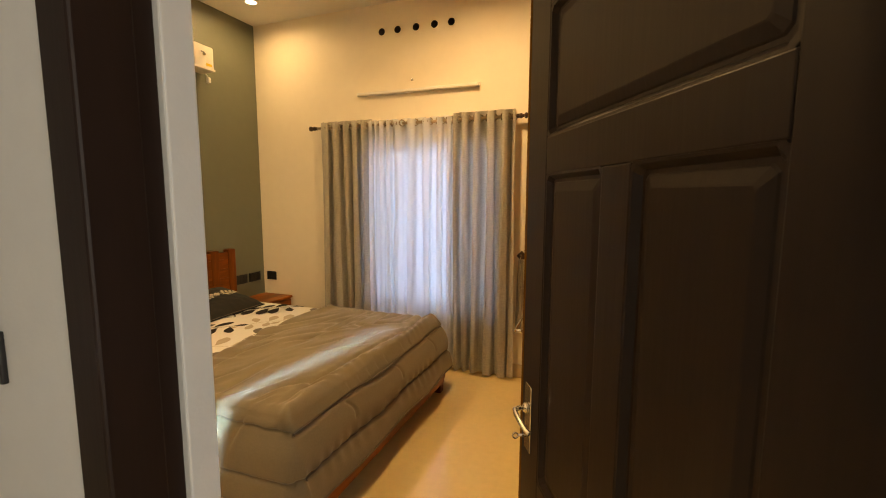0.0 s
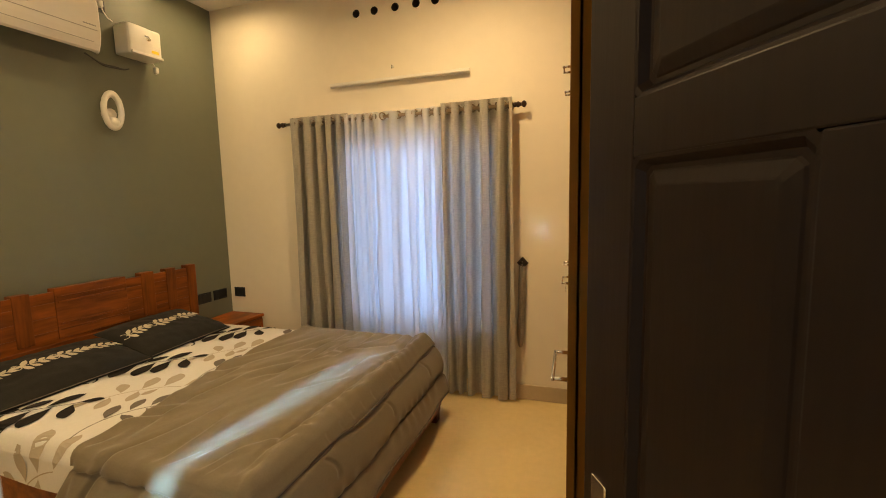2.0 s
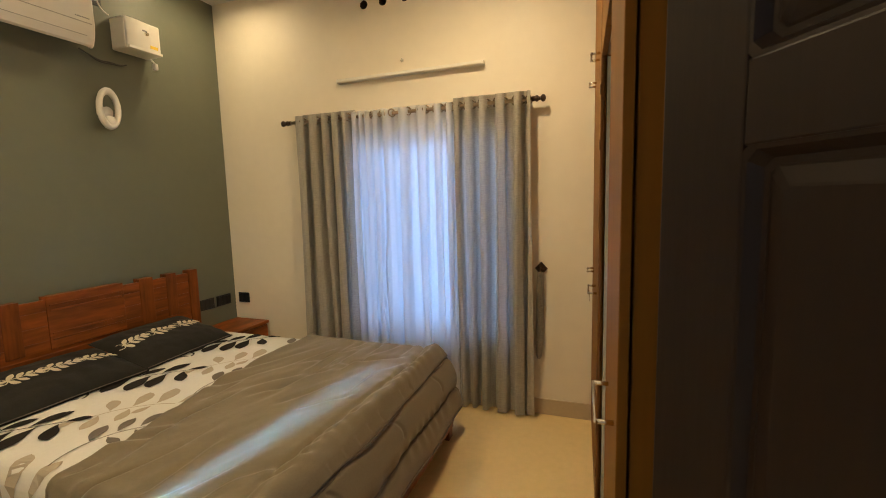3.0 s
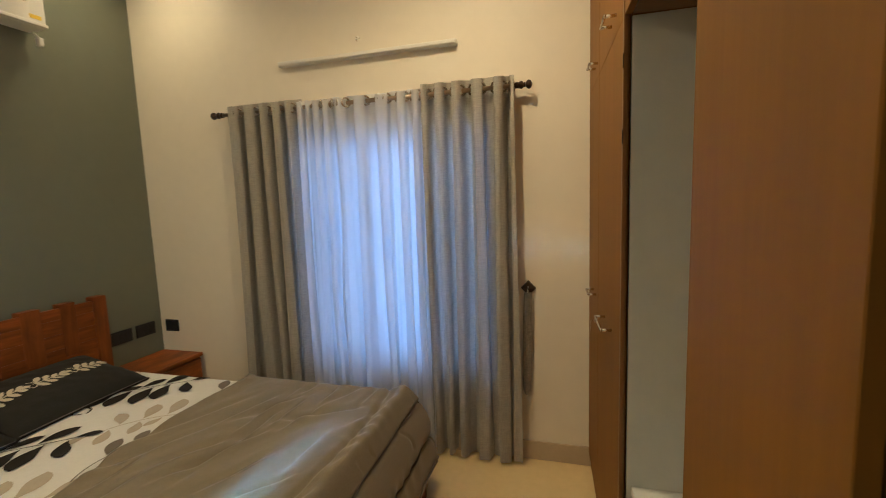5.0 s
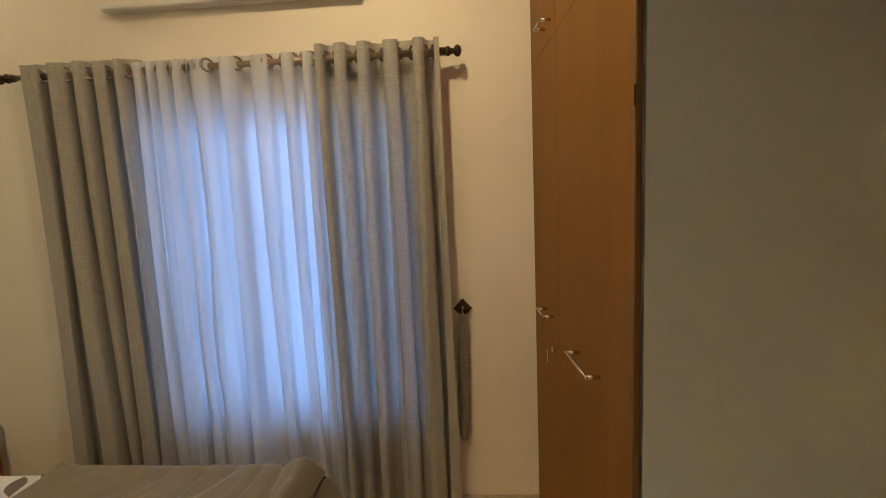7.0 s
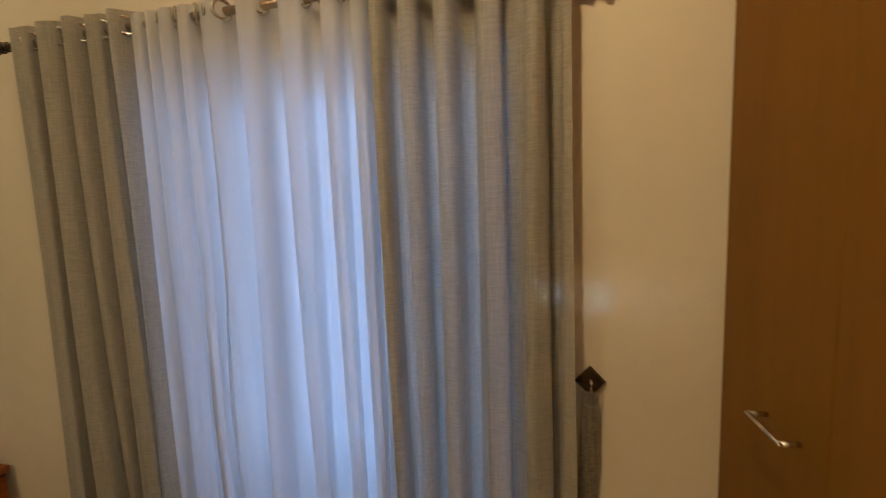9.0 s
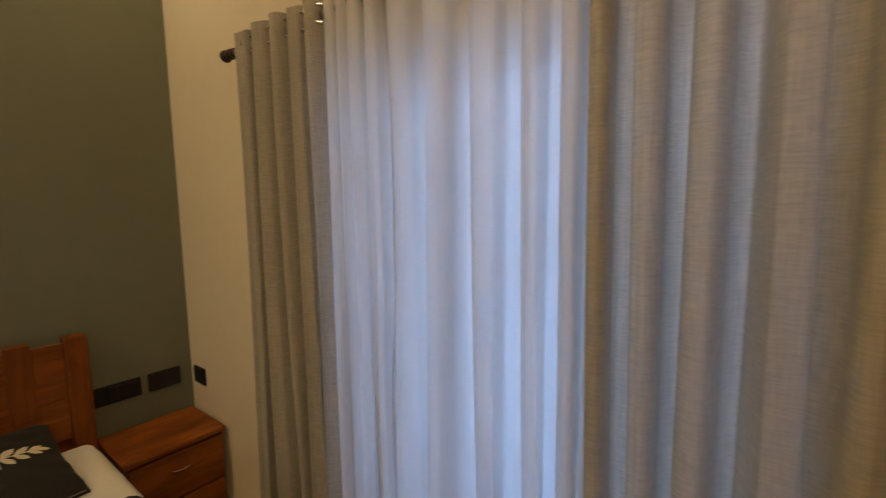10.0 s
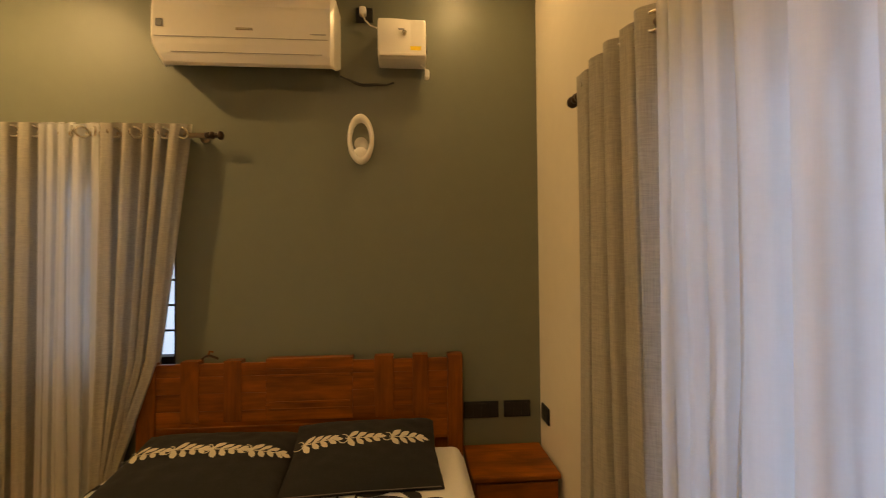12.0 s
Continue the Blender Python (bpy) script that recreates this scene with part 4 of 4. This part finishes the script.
def socket(m, width, height, gangs, label):
    """A black modular plate, its face towards +x from the origin's plane."""
    s = thing("wall_socket", (0, 0, 0), label, "socket", "sockets")
    part("plate", box((0, 0, 0), (0.010, width, height), 0.003), BLACK, s)
    for i in range(gangs):
        w = (width - 0.016) / gangs
        g = part("module", box((0.010, 0.008 + i * w + 0.001, 0.010), (0.013, 0.008 + (i + 1) * w - 0.001, height - 0.010), 0.001, 1), BLACK, s)
        if i % 2 == 0:
            bm = bmesh.new()
            for dy, dz in ((-0.006, 0), (0.006, 0), (0, 0.010)):
                cyl((0.0125, 0.008 + (i + 0.5) * w + dy, height / 2 + dz), (0.0135, 0.008 + (i + 0.5) * w + dy, height / 2 + dz), 0.0022, seg=8, bm=bm)
            part("pin_hole", bm, DARK_HOLE, g)
    s.matrix_basis = m
    return s


socket(pose(GX, 3.227, 0.648), 0.19, 0.088, 4, "wide black switch and socket plate on the green wall")
socket(pose(GX, 3.446, 0.648), 0.145, 0.088, 3, "black socket plate beside the wall corner")
socket(pose(-2.903, WY, 0.648, 0, 0, -90), 0.114, 0.086, 2, "square black socket plate on the cream wall")
socket(pose(GX, 2.666, 2.776), 0.09, 0.08, 1, "small black socket plate high on the green wall")
socket(pose(-0.632, DY0, 1.18, 0, 0, -90), 0.09, 0.09, 2, "black switch plate on the white corridor wall")

plug = thing("power_plug", (GX + 0.0135, 2.705, 2.82), "white plug in the high wall socket", "plug")
part("body", box((0, -0.018, -0.022), (0.035, 0.018, 0.024), 0.008), WHITE_PLASTIC, plug, smooth=True)
part("cord", tube([(0.03, 0.0, -0.015), (0.032, 0.012, -0.05), (0.025, 0.04, -0.075), (0.02, 0.075, -0.085)], 0.004), WHITE_PLASTIC, plug, smooth=True)


def air_conditioner():
    ac = thing("air_conditioner", (0, 0, 0), "white split air conditioner mounted high on the green wall", "air conditioner")
    y0, y1, zt = 1.72, 2.585, 2.83
    prof = [(0.0, zt), (0.17, zt), (0.195, zt - 0.02), (0.212, zt - 0.09), (0.215, 2.59), (0.212, 2.55), (0.205, 2.505), (0.192, 2.472), (0.178, 2.462), (0.0, 2.535)]
    bm = bmesh.new()
    ends = []
    for y, inset in ((y0, 0.03), (y0 + 0.006, 0.012), (y0 + 0.02, 0.0), (y1 - 0.02, 0.0), (y1 - 0.006, 0.012), (y1, 0.03)):
        ring = []
        for px, pz in prof:
            yy = y
            if pz < 2.56 and px > 0:
                k = (2.56 - pz) / 0.12
                yy += (0.06 if y < 2.1 else -0.006) * min(k, 1) * (1 if y < 2.1 else 1)
            ring.append(bm.verts.new((GX + max(0, px * 0.98 - inset * (px > 0)), yy, pz - inset * (pz > 2.75) * 0.5)))
        ends.append(ring)
    n = len(prof)
    for a, b in zip(ends, ends[1:]):
        for k in range(n):
            bm.faces.new((a[k], a[(k + 1) % n], b[(k + 1) % n], b[k]))
    bm.faces.new(ends[0])
    bm.faces.new(ends[-1][::-1])
    bmesh.ops.recalc_face_normals(bm, faces=bm.faces)
    part("body", bm, WHITE_PLASTIC, ac)
    part("seam", box((GX + 0.2082, y0 + 0.03, 2.582), (GX + 0.2122, y1 - 0.03, 2.586)), SEAM_GREY, ac, "thin panel seam")
    part("louvre_gap", box((GX + 0.1940, y0 + 0.10, 2.5125), (GX + 0.2058, y1 - 0.06, 2.5150)), SEAM_GREY, ac)
    part("badge", box((GX + 0.2097, 2.12, 2.622), (GX + 0.2122, 2.20, 2.634), 0.002), SILVER_MARK, ac, "small shiny badge")
    part("sensor_mark", box((GX + 0.2097, 1.755, 2.63), (GX + 0.2117, 1.785, 2.665), 0.004), GREY_MARK, ac)
    bm = bmesh.new()
    for k in range(9):
        box((GX + 0.2097, 2.47 + k * 0.0085, 2.607), (GX + 0.2112, 2.476 + k * 0.0085, 2.613), bm=bm)
    part("lettering", bm, GREY_MARK, ac)
    ac.matrix_basis = pose(0, 0, -0.012)
    return ac


air_conditioner()

stab = thing("voltage_stabilizer", (0, 0, 0), "white voltage stabilizer box hung on the green wall", "stabilizer")
bm = box((GX + 0.012, 2.79, 2.525), (GX + 0.1500, 3.035, 2.725), 0.012, 3)
part("body", bm, WHITE_PLASTIC, stab)


def bulge(u, v):
    return Vector((GX + 0.1480 + 0.022 * math.sin(math.pi * min(1, 0.25 + u * 0.75)) * (0.6 + 0.4 * math.sin(math.pi * v)), 2.795 + u * 0.17, 2.545 + v * 0.175))


part("front_cover", sheet_grid(bulge, 12, 10), WHITE_PLASTIC, stab, smooth=True)
part("foot_lip", box((GX + 0.1400, 2.80, 2.528), (GX + 0.1680, 3.03, 2.546), 0.004), WHITE_PLASTIC, stab)
part("sticker", box((GX + 0.1485, 2.955, 2.565), (GX + 0.1515, 3.01, 2.585)), YELLOW, stab, "small yellow sticker")
part("indicator", cyl((GX + 0.1500, 2.925, 2.645), (GX + 0.1730, 2.925, 2.645), 0.012, seg=14), SILVER_MARK, stab, smooth=True)
part("indicator_mark", box((GX + 0.1700, 2.895, 2.655), (GX + 0.1740, 2.925, 2.664)), GREY_MARK, stab)
part("side_switch", box((GX + 0.04, 3.033, 2.60), (GX + 0.07, 3.045, 2.63), 0.002), BLACK, stab)
part("hanging_plug", box((GX + 0.05, 3.03, 2.452), (GX + 0.085, 3.055, 2.50), 0.008), WHITE_PLASTIC, stab, "loose white plug top")
part("plug_cord", tube([(GX + 0.06, 3.0, 2.535), (GX + 0.065, 3.02, 2.52), (GX + 0.068, 3.038, 2.50)], 0.005), WHITE_PLASTIC, stab)

cord = thing("cable", (0, 0, 0), "dark cables sagging between air conditioner and stabilizer", "cable")
for dz, dx in ((0, 0), (-0.012, 0.008)):
    pts = []
    for i in range(17):
        t = i / 16
        pts.append((GX + 0.02 + dx, 2.585 + 0.28 * t, 2.475 - 0.07 * t ** 0.7 + 0.045 * t ** 3 + dz * math.sin(math.pi * t) + 0.004 * math.sin(12 * t)))
    part("strand", tube(pts, 0.0045), CABLE, cord, smooth=True)

ring = thing("wall_lamp", (GX, 2.695, 2.13), "unlit white oval ring wall lamp on the green wall", "wall lamp")
bm = torus(pose(0.066, 0, 0, 0, 90, 0) @ pose(0, 0, 0, 0, 0, 90) @ Matrix.Diagonal((1, 1, 1, 1)), 0.057, 0.012, n=36, k=12)
for v in bm.verts:
    v.co.z *= 1.92
    v.co.x = 0.066 + (v.co.x - 0.066) * 2.2
part("ring", bm, WHITE_PLASTIC, ring, smooth=True)
part("back_plate", cyl((0, 0, -0.02), (0.052, 0, -0.02), 0.035, seg=24), WHITE_PLASTIC, ring, smooth=True)
part("bowl", ball((0.064, 0, -0.078), 0.042, scale=(0.75, 0.95, 0.9)), WHITE_PLASTIC, ring, smooth=True)

batten = thing("tube_light", (0, 0, 0), "unlit slim white batten light above the curtain rod", "batten light")
part("body", box((-1.775, WY - 0.042, 2.374), (-0.65, WY, 2.402), 0.004), WHITE_PLASTIC, batten)
part("diffuser", box((-1.765, WY - 0.047, 2.378), (-0.66, WY - 0.041, 2.398), 0.003), WHITE_PLASTIC, batten)
hook = thing("wall_hook", (-1.25, WY, 2.487), "tiny clear hook on the cream wall", "hook")
part("plate", cyl((0, -0.006, 0), (0, 0, 0), 0.012, seg=14), WHITE_PLASTIC, hook, smooth=True)
part("peg", tube([(0, -0.004, 0.004), (0, -0.02, 0.002), (0, -0.026, -0.012), (0, -0.018, -0.02)], 0.003), STEEL, hook, smooth=True)

for lx, ly, watts in DOWNLIGHTS:
    dl = thing("ceiling_light", (lx, ly, CEILING), "small round lit warm downlight in the ceiling", "downlight", "ceiling downlights")
    part("trim", torus(pose(0, 0, -0.004), 0.05, 0.007, n=32), WHITE_PLASTIC, dl, smooth=True)
    part("diffuser", cyl((0, 0, -0.004), (0, 0, 0), 0.046, seg=28), LIGHT_DISC, dl, "glowing warm disc")

clip = thing("hair_clip", (-2.9, 1.937, 1.004), "small brown clip lying on the headboard", "clip")
part("body", tube([(0, -0.04, 0.006), (0, -0.02, 0.02), (0.004, 0.0, 0.024), (0, 0.025, 0.012), (0, 0.04, 0.006)], 0.006), DARK_BRONZE, clip, smooth=True)
part("claw", tube([(0.0, -0.012, 0.015), (0.0, -0.002, 0.045), (0.0, 0.014, 0.04)], 0.005), TEAK, clip, smooth=True)
